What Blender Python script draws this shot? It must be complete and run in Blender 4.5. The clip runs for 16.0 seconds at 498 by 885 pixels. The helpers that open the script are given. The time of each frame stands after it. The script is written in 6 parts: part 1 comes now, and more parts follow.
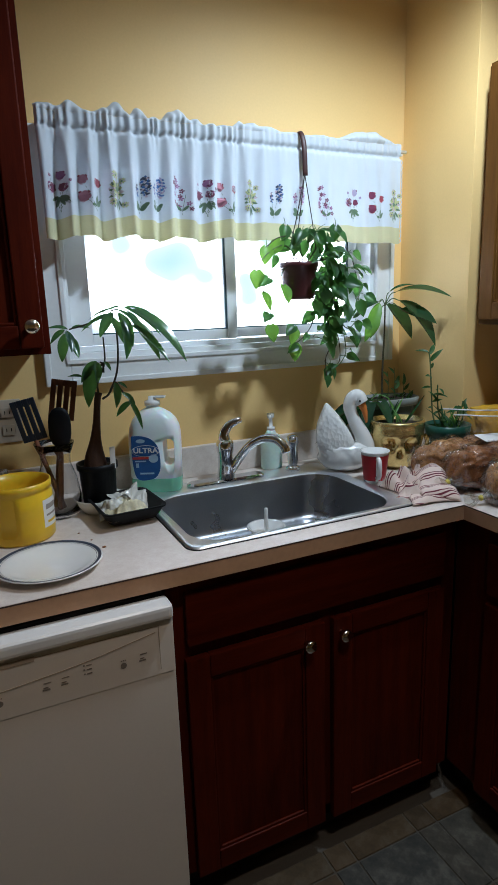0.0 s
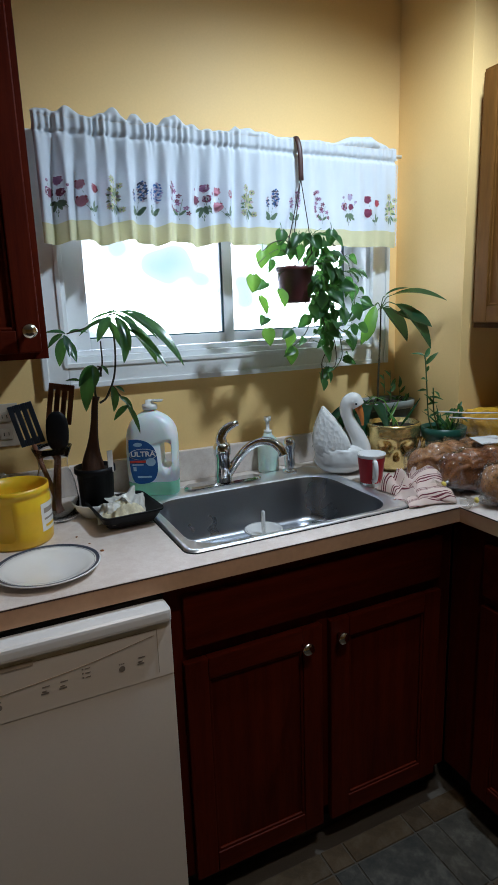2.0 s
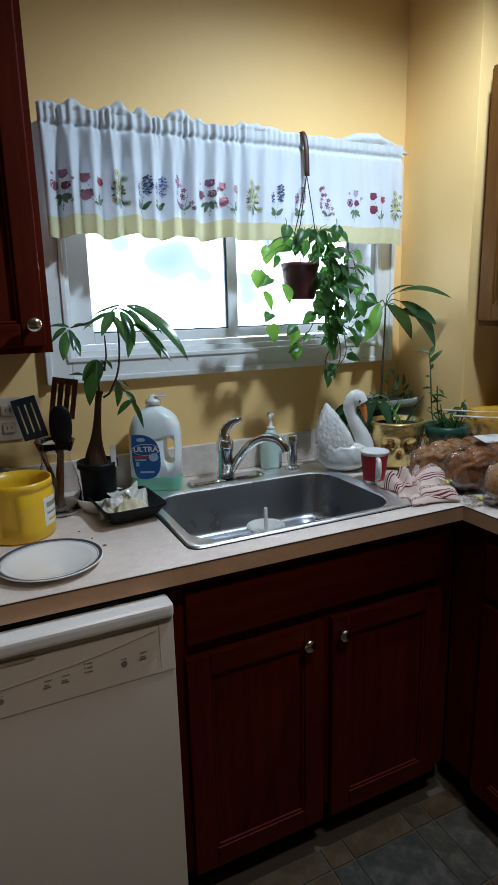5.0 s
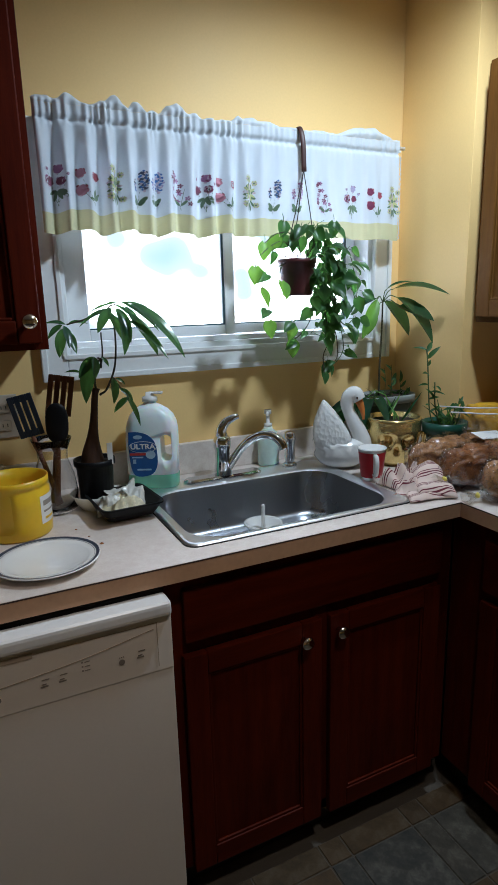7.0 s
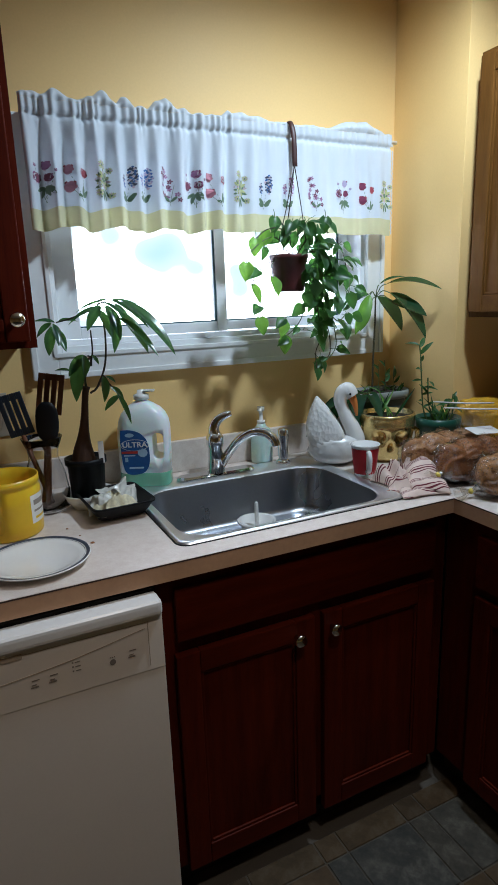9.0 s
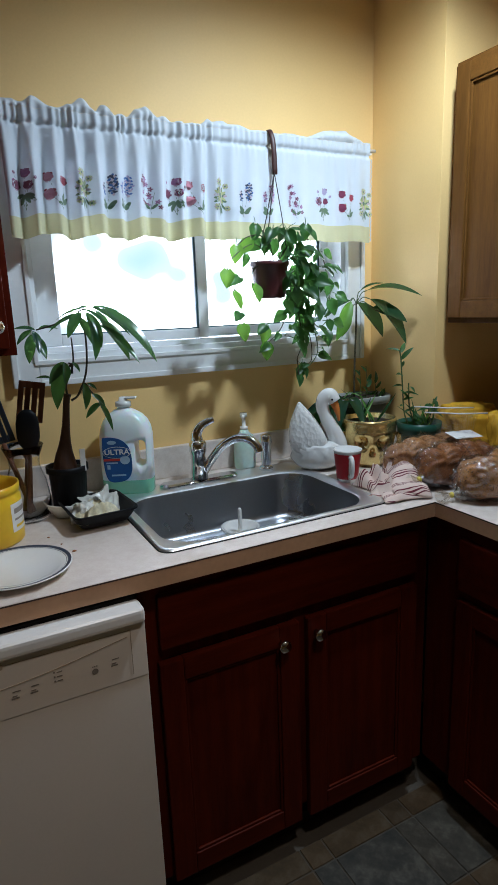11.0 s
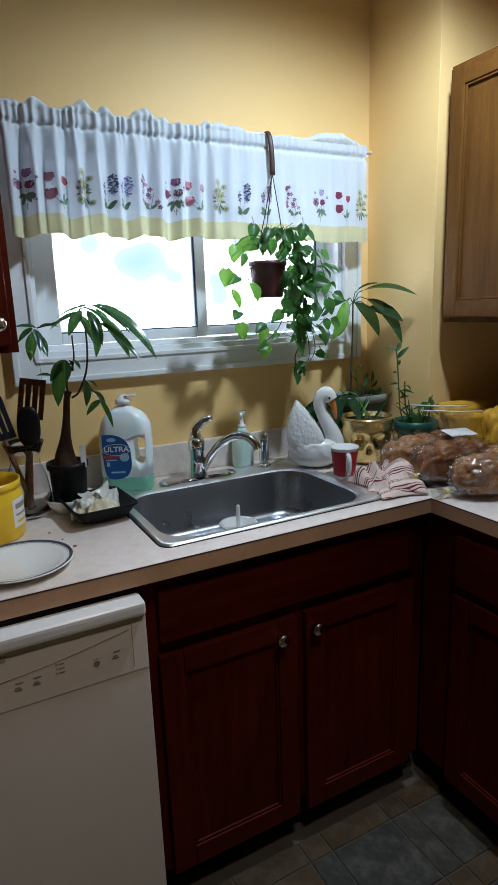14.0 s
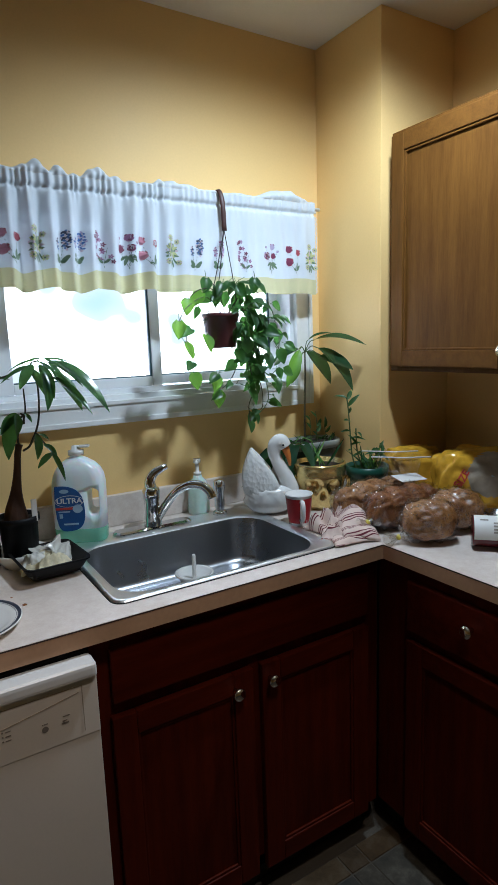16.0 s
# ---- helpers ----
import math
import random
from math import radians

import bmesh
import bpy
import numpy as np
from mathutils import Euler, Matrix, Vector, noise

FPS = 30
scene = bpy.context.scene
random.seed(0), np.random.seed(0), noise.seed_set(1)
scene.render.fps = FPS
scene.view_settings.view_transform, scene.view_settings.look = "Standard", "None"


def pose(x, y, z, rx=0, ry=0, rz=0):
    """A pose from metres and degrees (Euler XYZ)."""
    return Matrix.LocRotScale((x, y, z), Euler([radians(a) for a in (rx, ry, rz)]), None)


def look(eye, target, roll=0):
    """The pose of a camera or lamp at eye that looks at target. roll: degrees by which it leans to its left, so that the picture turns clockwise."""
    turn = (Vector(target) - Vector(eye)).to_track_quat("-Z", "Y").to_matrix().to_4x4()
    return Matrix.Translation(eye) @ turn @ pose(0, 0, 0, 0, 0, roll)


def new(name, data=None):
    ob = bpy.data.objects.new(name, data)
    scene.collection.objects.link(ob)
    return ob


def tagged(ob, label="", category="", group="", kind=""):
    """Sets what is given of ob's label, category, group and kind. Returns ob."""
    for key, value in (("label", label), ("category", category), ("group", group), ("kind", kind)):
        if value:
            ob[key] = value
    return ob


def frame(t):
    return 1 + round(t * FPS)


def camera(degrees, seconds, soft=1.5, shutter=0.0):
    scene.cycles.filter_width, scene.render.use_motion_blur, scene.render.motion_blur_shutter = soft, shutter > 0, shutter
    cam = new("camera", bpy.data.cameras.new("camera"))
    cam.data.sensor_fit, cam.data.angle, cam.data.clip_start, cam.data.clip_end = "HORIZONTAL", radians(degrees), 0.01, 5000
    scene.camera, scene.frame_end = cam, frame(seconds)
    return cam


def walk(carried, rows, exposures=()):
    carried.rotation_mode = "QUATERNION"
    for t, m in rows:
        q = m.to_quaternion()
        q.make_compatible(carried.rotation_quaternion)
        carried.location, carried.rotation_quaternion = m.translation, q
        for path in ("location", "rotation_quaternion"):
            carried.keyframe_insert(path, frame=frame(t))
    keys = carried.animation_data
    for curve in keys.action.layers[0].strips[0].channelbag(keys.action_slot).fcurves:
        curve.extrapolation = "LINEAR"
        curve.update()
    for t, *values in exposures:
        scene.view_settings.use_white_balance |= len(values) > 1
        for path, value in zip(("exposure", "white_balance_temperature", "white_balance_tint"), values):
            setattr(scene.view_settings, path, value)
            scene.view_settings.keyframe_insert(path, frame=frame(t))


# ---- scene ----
cam = camera(45.7, 16.0, soft=1.1)
PATH = [
    (0, (-0.375, -1.718, 1.428), (0.446, 0.05, 0.985), -1.9),
    (0.5, (-0.377, -1.715, 1.433), (0.473, 0.037, 0.977), -1.6),
    (1, (-0.38, -1.719, 1.434), (0.455, 0.045, 0.994), -1.9),
    (1.5, (-0.377, -1.723, 1.435), (0.44, 0.048, 0.996), -2.1),
    (2, (-0.379, -1.723, 1.433), (0.454, 0.042, 0.996), -2.0),
    (2.5, (-0.381, -1.722, 1.432), (0.458, 0.042, 0.999), -2.0),
    (3, (-0.384, -1.72, 1.426), (0.452, 0.043, 0.985), -1.7),
    (3.5, (-0.383, -1.719, 1.428), (0.437, 0.051, 0.985), -1.6),
    (4, (-0.382, -1.717, 1.429), (0.439, 0.05, 0.983), -1.6),
    (4.2, (-0.384, -1.718, 1.429), (0.441, 0.049, 0.986), -1.5),
    (6.5, (-0.385, -1.712, 1.436), (0.452, 0.044, 0.975), -1.5),
    (7, (-0.384, -1.711, 1.432), (0.455, 0.045, 0.972), -1.5),
    (7.5, (-0.383, -1.71, 1.427), (0.474, 0.04, 0.977), -1.4),
    (8, (-0.372, -1.709, 1.429), (0.468, 0.043, 0.955), -1.9),
    (10.5, (-0.362, -1.715, 1.433), (0.506, 0.027, 0.971), -1.9),
    (11, (-0.36, -1.716, 1.431), (0.53, 0.017, 0.979), -2.1),
    (11.5, (-0.369, -1.721, 1.43), (0.524, 0.016, 1.0), -2.0),
    (12, (-0.373, -1.725, 1.434), (0.518, 0.011, 0.995), -1.9),
    (12.5, (-0.371, -1.73, 1.431), (0.514, 0.01, 0.996), -1.9),
    (13, (-0.374, -1.73, 1.432), (0.527, 0.001, 0.994), -2.1),
    (13.5, (-0.377, -1.731, 1.434), (0.523, -0.001, 0.992), -2.1),
    (14, (-0.377, -1.731, 1.422), (0.527, -0.004, 0.977), -2.0),
    (14.5, (-0.374, -1.727, 1.422), (0.54, -0.007, 0.966), -1.9),
    (15, (-0.371, -1.724, 1.427), (0.546, -0.012, 0.952), -2.1),
    (15.5, (-0.358, -1.724, 1.439), (0.602, -0.033, 0.972), -2.1),
    (15.8, (-0.347, -1.745, 1.458), (0.659, -0.061, 1.072), -2.5),
    (16, (-0.36, -1.748, 1.465), (0.67, -0.067, 1.129), -2.0),
]
walk(cam, [(t, look(eye, target, roll)) for t, eye, target, roll in PATH], exposures=[(0.0, 0.0, 5380, 11), (16.0, 0.0, 5380, 11)])

# ---- light ----
world = bpy.data.worlds.new("sky")
world.use_nodes = True
scene.world = world
wn = world.node_tree.nodes
sky = wn.new("ShaderNodeTexSky")
sky.sky_type = "NISHITA"
sky.sun_disc = False
sky.sun_elevation, sky.sun_rotation = radians(38), radians(150)
world.node_tree.links.new(sky.outputs[0], wn["Background"].inputs[0])
wn["Background"].inputs[1].default_value = 0.12

sun_data = bpy.data.lights.new("sun", "SUN")
sun_data.energy, sun_data.angle, sun_data.color = 2.0, radians(3), (1, 0.95, 0.88)
sun = new("sun", sun_data)
sun.matrix_world = look((4, -6, 8), (0, 0, 0))

# recessed ceiling lamp over the floor in front of the sink
lamp_data = bpy.data.lights.new("ceiling_spot", "SPOT")
lamp_data.energy, lamp_data.color = 51.5, (0.925, 1.0, 0.985)
lamp_data.spot_size, lamp_data.spot_blend, lamp_data.shadow_soft_size = radians(163), 0.66, 0.05
lamp = new("ceiling_spot", lamp_data)
lamp.matrix_world = look((0.67, -0.80, 2.385), (0.62, -0.68, 0.9))

# unseen fill spot, dim and warm, added over the room's middle for the dishwasher
fill_data = bpy.data.lights.new("fill_spot", "SPOT")
fill_data.energy, fill_data.color = 30, (1, 0.80, 0.60)
fill_data.spot_size, fill_data.spot_blend, fill_data.shadow_soft_size = radians(76), 0.6, 0.06
fill_light = new("fill_spot", fill_data)
fill_light.matrix_world = look((0.10, -1.60, 2.42), (-0.28, -1.12, 0))


# ---- materials ----
def base_nodes(name):
    m = bpy.data.materials.new(name)
    m.use_nodes = True
    nt = m.node_tree
    return m, nt, nt.nodes["Principled BSDF"]


def mapped(nt, stretch, kind="Object"):
    tc = nt.nodes.new("ShaderNodeTexCoord")
    mp = nt.nodes.new("ShaderNodeMapping")
    mp.inputs["Scale"].default_value = stretch
    nt.links.new(tc.outputs[kind], mp.inputs["Vector"])
    return mp.outputs[0]


def noise_of(nt, vec, scale, detail=4, rough=0.55):
    n = nt.nodes.new("ShaderNodeTexNoise")
    n.inputs["Scale"].default_value, n.inputs["Detail"].default_value = scale, detail
    n.inputs["Roughness"].default_value = rough
    nt.links.new(vec, n.inputs["Vector"])
    return n.outputs["Fac"]


def ramp(nt, fac, stops):
    r = nt.nodes.new("ShaderNodeValToRGB")
    while len(r.color_ramp.elements) < len(stops):
        r.color_ramp.elements.new(0.5)
    for e, (p, c) in zip(r.color_ramp.elements, stops):
        e.position, e.color = p, (*c, 1)
    nt.links.new(fac, r.inputs[0])
    return r.outputs[0]


def blend(nt, a, b, fac, mode="MIX"):
    x = nt.nodes.new("ShaderNodeMix")
    x.data_type, x.blend_type = "RGBA", mode
    if isinstance(fac, float):
        x.inputs[0].default_value = fac
    else:
        nt.links.new(fac, x.inputs[0])
    nt.links.new(a, x.inputs[6])
    nt.links.new(b, x.inputs[7])
    return x.outputs[2]


def bumped(nt, bsdf, fac, strength, dist=0.002):
    b = nt.nodes.new("ShaderNodeBump")
    b.inputs["Strength"].default_value, b.inputs["Distance"].default_value = strength, dist
    nt.links.new(fac, b.inputs["Height"])
    nt.links.new(b.outputs[0], bsdf.inputs["Normal"])


def mat(name, col, rough=0.5, metal=0.0, var=0.12, scale=6, fine=70, bump=0.1, stretch=(1, 1, 1), coat=0.0, trans=0.0, sss=0.0, ior=1.45):
    """A plain surface with broad and fine variation of tone, gloss and relief."""
    m, nt, p = base_nodes(name)
    v = mapped(nt, stretch)
    big, small = noise_of(nt, v, scale), noise_of(nt, v, fine, 3)
    lo = tuple(c * (1 - var) for c in col)
    hi = tuple(min(1, c * (1 + var * 0.8)) for c in col)
    c1 = ramp(nt, big, [(0.3, lo), (0.7, hi)])
    c2 = ramp(nt, small, [(0.3, lo), (0.7, hi)])
    nt.links.new(blend(nt, c1, c2, 0.4), p.inputs["Base Color"])
    rr = nt.nodes.new("ShaderNodeMapRange")
    rr.inputs[3].default_value, rr.inputs[4].default_value = max(0.02, rough * 0.8), min(1, rough * 1.2)
    nt.links.new(big, rr.inputs[0])
    nt.links.new(rr.outputs[0], p.inputs["Roughness"])
    p.inputs["Metallic"].default_value = metal
    p.inputs["Coat Weight"].default_value = coat
    p.inputs["Transmission Weight"].default_value = trans
    p.inputs["IOR"].default_value = ior
    if sss:
        p.inputs["Subsurface Weight"].default_value = sss
        p.inputs["Subsurface Scale"].default_value = 0.01
    if bump:
        bumped(nt, p, small, bump)
    return m


def wood(name, dark, light, stretch=(9, 9, 0.8), rough=0.5, coat=0.0):
    m, nt, p = base_nodes(name)
    v = mapped(nt, stretch)
    g1, g2 = noise_of(nt, v, 4, 6, 0.6), noise_of(nt, v, 26, 5, 0.7)
    patch = noise_of(nt, mapped(nt, (1, 1, 1)), 2.5, 2)
    c = ramp(nt, g1, [(0.3, dark), (0.72, light)])
    d = ramp(nt, g2, [(0.35, tuple(x * 0.7 for x in dark)), (0.6, light)])
    e = ramp(nt, patch, [(0.3, dark), (0.7, light)])
    nt.links.new(blend(nt, blend(nt, c, d, 0.25), e, 0.35), p.inputs["Base Color"])
    p.inputs["Roughness"].default_value = rough
    p.inputs["Coat Weight"].default_value = coat
    p.inputs["Specular IOR Level"].default_value = 0.10
    bumped(nt, p, g2, 0.12, 0.001)
    return m


def glass(name, col=(1, 1, 1), rough=0.02, ior=1.45):
    m, nt, p = base_nodes(name)
    p.inputs["Base Color"].default_value = (*col, 1)
    p.inputs["Roughness"].default_value = rough
    p.inputs["Transmission Weight"].default_value = 1
    p.inputs["IOR"].default_value = ior
    return m


def film(name, tint=(0.95, 0.95, 0.95), gloss=0.15, rough=0.025):
    """Thin clear plastic: see-through, with creased gloss."""
    m, nt, p = base_nodes(name)
    nt.nodes.remove(p)
    out = nt.nodes["Material Output"]
    t, g, x = (nt.nodes.new(k) for k in ("ShaderNodeBsdfTransparent", "ShaderNodeBsdfGlossy", "ShaderNodeMixShader"))
    t.inputs[0].default_value = (*tint, 1)
    g.inputs["Roughness"].default_value = rough
    v = mapped(nt, (1, 1, 1))
    n = noise_of(nt, v, 95, 3, 0.6)
    b = nt.nodes.new("ShaderNodeBump")
    b.inputs["Strength"].default_value, b.inputs["Distance"].default_value = 0.42, 0.006
    nt.links.new(n, b.inputs["Height"])
    nt.links.new(b.outputs[0], g.inputs["Normal"])
    x.inputs[0].default_value = gloss
    nt.links.new(t.outputs[0], x.inputs[1])
    nt.links.new(g.outputs[0], x.inputs[2])
    nt.links.new(x.outputs[0], out.inputs[0])
    return m


def leafy(name, dark, light, through_col, rough=0.35):
    m, nt, p = base_nodes(name)
    oi = nt.nodes.new("ShaderNodeObjectInfo")
    v = mapped(nt, (1, 1, 1))
    n = noise_of(nt, v, 35, 4)
    c = blend(nt, ramp(nt, n, [(0.3, dark), (0.75, light)]), ramp(nt, oi.outputs["Random"], [(0, dark), (1, light)]), 0.5)
    nt.links.new(c, p.inputs["Base Color"])
    p.inputs["Roughness"].default_value = rough
    bumped(nt, p, n, 0.25, 0.002)
    tr = nt.nodes.new("ShaderNodeBsdfTranslucent")
    tr.inputs[0].default_value = (*through_col, 1)
    x = nt.nodes.new("ShaderNodeMixShader")
    x.inputs[0].default_value = 0.36
    nt.links.new(p.outputs[0], x.inputs[1])
    nt.links.new(tr.outputs[0], x.inputs[2])
    nt.links.new(x.outputs[0], nt.nodes["Material Output"].inputs[0])
    return m


def cloth(name, col, trans=0.3, weave=900, var=0.06):
    m, nt, p = base_nodes(name)
    v = mapped(nt, (1, 1, 1))
    big, small = noise_of(nt, v, 9), noise_of(nt, v, weave, 2)
    lo, hi = tuple(c * (1 - var) for c in col), tuple(min(1, c * (1 + var)) for c in col)
    nt.links.new(blend(nt, ramp(nt, big, [(0.3, lo), (0.7, hi)]), ramp(nt, small, [(0.3, lo), (0.7, hi)]), 0.5), p.inputs["Base Color"])
    p.inputs["Roughness"].default_value = 0.95
    p.inputs["Sheen Weight"].default_value = 0.2
    bumped(nt, p, small, 0.25, 0.0006)
    if trans:
        tr = nt.nodes.new("ShaderNodeBsdfTranslucent")
        tr.inputs[0].default_value = (*col, 1)
        x = nt.nodes.new("ShaderNodeMixShader")
        x.inputs[0].default_value = trans
        nt.links.new(p.outputs[0], x.inputs[1])
        nt.links.new(tr.outputs[0], x.inputs[2])
        nt.links.new(x.outputs[0], nt.nodes["Material Output"].inputs[0])
    return m


def crusty(name, dark, light, seeds=None):
    """Bread crust, with or without dark seeds."""
    m, nt, p = base_nodes(name)
    v = mapped(nt, (1, 1, 1))
    c = blend(nt, ramp(nt, noise_of(nt, v, 14, 5), [(0.3, dark), (0.7, light)]), ramp(nt, noise_of(nt, v, 90, 4), [(0.3, dark), (0.7, light)]), 0.4)
    if seeds:
        vo = nt.nodes.new("ShaderNodeTexVoronoi")
        vo.inputs["Scale"].default_value = 150
        nt.links.new(v, vo.inputs["Vector"])
        mask = ramp(nt, vo.outputs["Distance"], [(0.22, (1, 1, 1)), (0.34, (0, 0, 0))])
        sp = ramp(nt, noise_of(nt, v, 30), [(0.38, (0, 0, 0)), (0.55, (1, 1, 1))])
        rgb = nt.nodes.new("ShaderNodeRGB")
        rgb.outputs[0].default_value = (*seeds, 1)
        c = blend(nt, c, rgb.outputs[0], blend(nt, mask, sp, 1.0, "MULTIPLY"))
    nt.links.new(c, p.inputs["Base Color"])
    p.inputs["Roughness"].default_value = 0.6
    bumped(nt, p, noise_of(nt, v, 60, 5), 0.5, 0.004)
    return m


M = {}
M["wall"] = mat("wall_paint", (0.84, 0.582, 0.232), 0.6, var=0.05, scale=2, fine=160, bump=0.12)
M["ceiling"] = mat("ceiling_paint", (0.78, 0.76, 0.72), 0.9, var=0.04, scale=3, fine=120, bump=0.2)
M["white_trim"] = mat("white_trim_paint", (0.80, 0.81, 0.80), 0.35, var=0.05, scale=8, fine=90, bump=0.05)
M["vinyl"] = mat("white_vinyl", (0.82, 0.84, 0.85), 0.3, var=0.03, scale=5, fine=120, bump=0.03)
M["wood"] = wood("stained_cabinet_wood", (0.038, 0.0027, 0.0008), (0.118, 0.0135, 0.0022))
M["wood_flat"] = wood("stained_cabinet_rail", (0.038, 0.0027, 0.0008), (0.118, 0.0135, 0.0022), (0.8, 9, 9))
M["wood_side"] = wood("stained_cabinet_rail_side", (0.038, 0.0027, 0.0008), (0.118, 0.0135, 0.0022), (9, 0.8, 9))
# same cabinet stain again, coloured lighter and golden to stand for lamplight
M["lit_wood"] = wood("lit_stained_wood", (0.075, 0.030, 0.006), (0.18, 0.080, 0.015))
M["lit_wood_side"] = wood("lit_stained_rail", (0.075, 0.030, 0.006), (0.18, 0.080, 0.015), (9, 0.8, 9))
M["toe"] = mat("toe_kick_black", (0.02, 0.015, 0.012), 0.6)
m, nt, p = base_nodes("beige_laminate")
v = mapped(nt, (1, 1, 1))
n1, n2, n3 = noise_of(nt, v, 5, 6, 0.65), noise_of(nt, v, 40, 6, 0.7), noise_of(nt, v, 260, 2)
c = blend(nt, ramp(nt, n1, [(0.3, (0.62, 0.53, 0.46)), (0.7, (0.78, 0.70, 0.63))]), ramp(nt, n2, [(0.35, (0.60, 0.50, 0.43)), (0.65, (0.80, 0.73, 0.67))]), 0.5)
nt.links.new(blend(nt, c, ramp(nt, n3, [(0.3, (0.56, 0.46, 0.39)), (0.6, (0.76, 0.68, 0.61))]), 0.2), p.inputs["Base Color"])
p.inputs["Roughness"].default_value = 0.34
bumped(nt, p, n3, 0.08, 0.0005)
M["laminate"] = m
# the top's laminate, coloured tan for shade and warm floor bounce
M["nosing"] = mat("shaded_laminate_edge", (0.55, 0.33, 0.19), 0.4, var=0.12, scale=12, fine=90, bump=0.05)
M["seam"] = mat("laminate_seam", (0.06, 0.035, 0.025), 0.6)
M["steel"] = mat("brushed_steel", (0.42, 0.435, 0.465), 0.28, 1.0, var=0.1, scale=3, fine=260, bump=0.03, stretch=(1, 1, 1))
# rim steel coloured brighter than the bowl's to stand for the window's reflection
M["steel_rim"] = mat("window_bright_steel_rim", (0.86, 0.88, 0.90), 0.34, 1.0, var=0.06, fine=200, bump=0.02)
M["chrome"] = mat("chrome", (0.75, 0.76, 0.78), 0.08, 1.0, var=0.05, bump=0.0)
M["knob"] = mat("nickel_knob", (0.78, 0.72, 0.62), 0.15, 1.0, var=0.06, bump=0.0)
M["dw"] = mat("dishwasher_enamel", (0.86, 0.79, 0.70), 0.35, var=0.03, scale=3, fine=200, bump=0.03)
M["dw_band"] = mat("dishwasher_top_band", (0.82, 0.80, 0.77), 0.3, var=0.03, bump=0.02)
M["dw_line"] = mat("dishwasher_line", (0.52, 0.42, 0.31), 0.6)
M["print"] = mat("grey_print", (0.30, 0.26, 0.22), 0.6)
M["black"] = mat("black_plastic", (0.006, 0.006, 0.007), 0.5, var=0.2, bump=0.05)
M["black_gap"] = mat("dark_gap", (0.01, 0.009, 0.008), 0.8)
M["black"].node_tree.nodes["Principled BSDF"].inputs["Specular IOR Level"].default_value = 0.22
M["nylon"] = mat("dark_blue_black_nylon", (0.02, 0.028, 0.045), 0.38, var=0.2)
M["brown_wood"] = wood("utensil_wood", (0.10, 0.035, 0.018), (0.22, 0.09, 0.045), (8, 8, 1), 0.5, 0)
M["rod"] = mat("white_rod", (0.75, 0.74, 0.70), 0.4)
M["curtain"] = cloth("white_curtain", (0.60, 0.65, 0.70), 0.14)
M["band"] = cloth("yellow_green_band", (0.58, 0.56, 0.33), 0.15)
for k, col in {"f_red": (0.28, 0.035, 0.055), "f_purple": (0.30, 0.13, 0.26), "f_plum": (0.16, 0.03, 0.07), "f_blue": (0.06, 0.14, 0.36), "f_lilac": (0.36, 0.32, 0.48), "f_pink": (0.44, 0.19, 0.24), "f_yellow": (0.46, 0.49, 0.23), "f_green": (0.13, 0.20, 0.12), "f_dark": (0.05, 0.06, 0.10), "f_pale": (0.52, 0.42, 0.46)}.items():
    M[k] = cloth(k.replace("f_", "printed_"), col, 0.0, 900, 0.35)
M["leather"] = mat("brown_leather", (0.05, 0.017, 0.013), 0.45, bump=0.3)
M["cord"] = mat("dark_cord", (0.03, 0.024, 0.02), 0.8)
M["pot_brown"] = mat("maroon_plastic_pot", (0.085, 0.022, 0.022), 0.35, var=0.15)
M["leaf"] = leafy("pothos_leaf", (0.012, 0.042, 0.016), (0.045, 0.12, 0.04), (0.13, 0.33, 0.05))
M["leaf_lime"] = leafy("lime_leaf", (0.05, 0.15, 0.02), (0.10, 0.26, 0.035), (0.30, 0.55, 0.06))
M["leaf_dark"] = leafy("glossy_dark_leaf", (0.009, 0.034, 0.015), (0.028, 0.085, 0.032), (0.055, 0.15, 0.02), 0.26)
M["leaf_blue"] = leafy("money_tree_leaf", (0.010, 0.038, 0.026), (0.036, 0.085, 0.056), (0.15, 0.34, 0.06), 0.22)
M["stem"] = mat("green_stem", (0.08, 0.12, 0.035), 0.5, var=0.25)
M["stem_dark"] = mat("dark_stem", (0.05, 0.042, 0.02), 0.6, var=0.25)
M["bark"] = mat("money_tree_bark", (0.075, 0.032, 0.015), 0.75, var=0.35, scale=20, fine=120, bump=1.0, stretch=(1, 1, 0.4))
M["soil"] = mat("potting_soil", (0.03, 0.02, 0.013), 0.95, var=0.5, scale=60, fine=200, bump=1.0)
M["ceramic"] = mat("white_glazed_ceramic", (0.82, 0.81, 0.78), 0.12, var=0.03, bump=0.03, coat=0.5)
m, nt, p = base_nodes("feathered_ceramic")
p.inputs["Base Color"].default_value = (0.82, 0.81, 0.78, 1)
p.inputs["Roughness"].default_value = 0.15
vo = nt.nodes.new("ShaderNodeTexVoronoi")
vo.inputs["Scale"].default_value = 95
nt.links.new(mapped(nt, (1, 1, 0.8)), vo.inputs["Vector"])
bumped(nt, p, vo.outputs["Distance"], 0.55, 0.003)
M["feather"] = m
M["beak"] = mat("orange_glaze", (0.62, 0.20, 0.04), 0.25, var=0.12)
M["eye"] = mat("black_glaze", (0.01, 0.01, 0.01), 0.15)
M["gold"] = mat("gold_glaze", (0.78, 0.60, 0.25), 0.22, 0.85, var=0.3, scale=18, bump=0.05)
M["grey_rim"] = mat("pale_grey_plastic_rim", (0.27, 0.29, 0.27), 0.45, var=0.15)
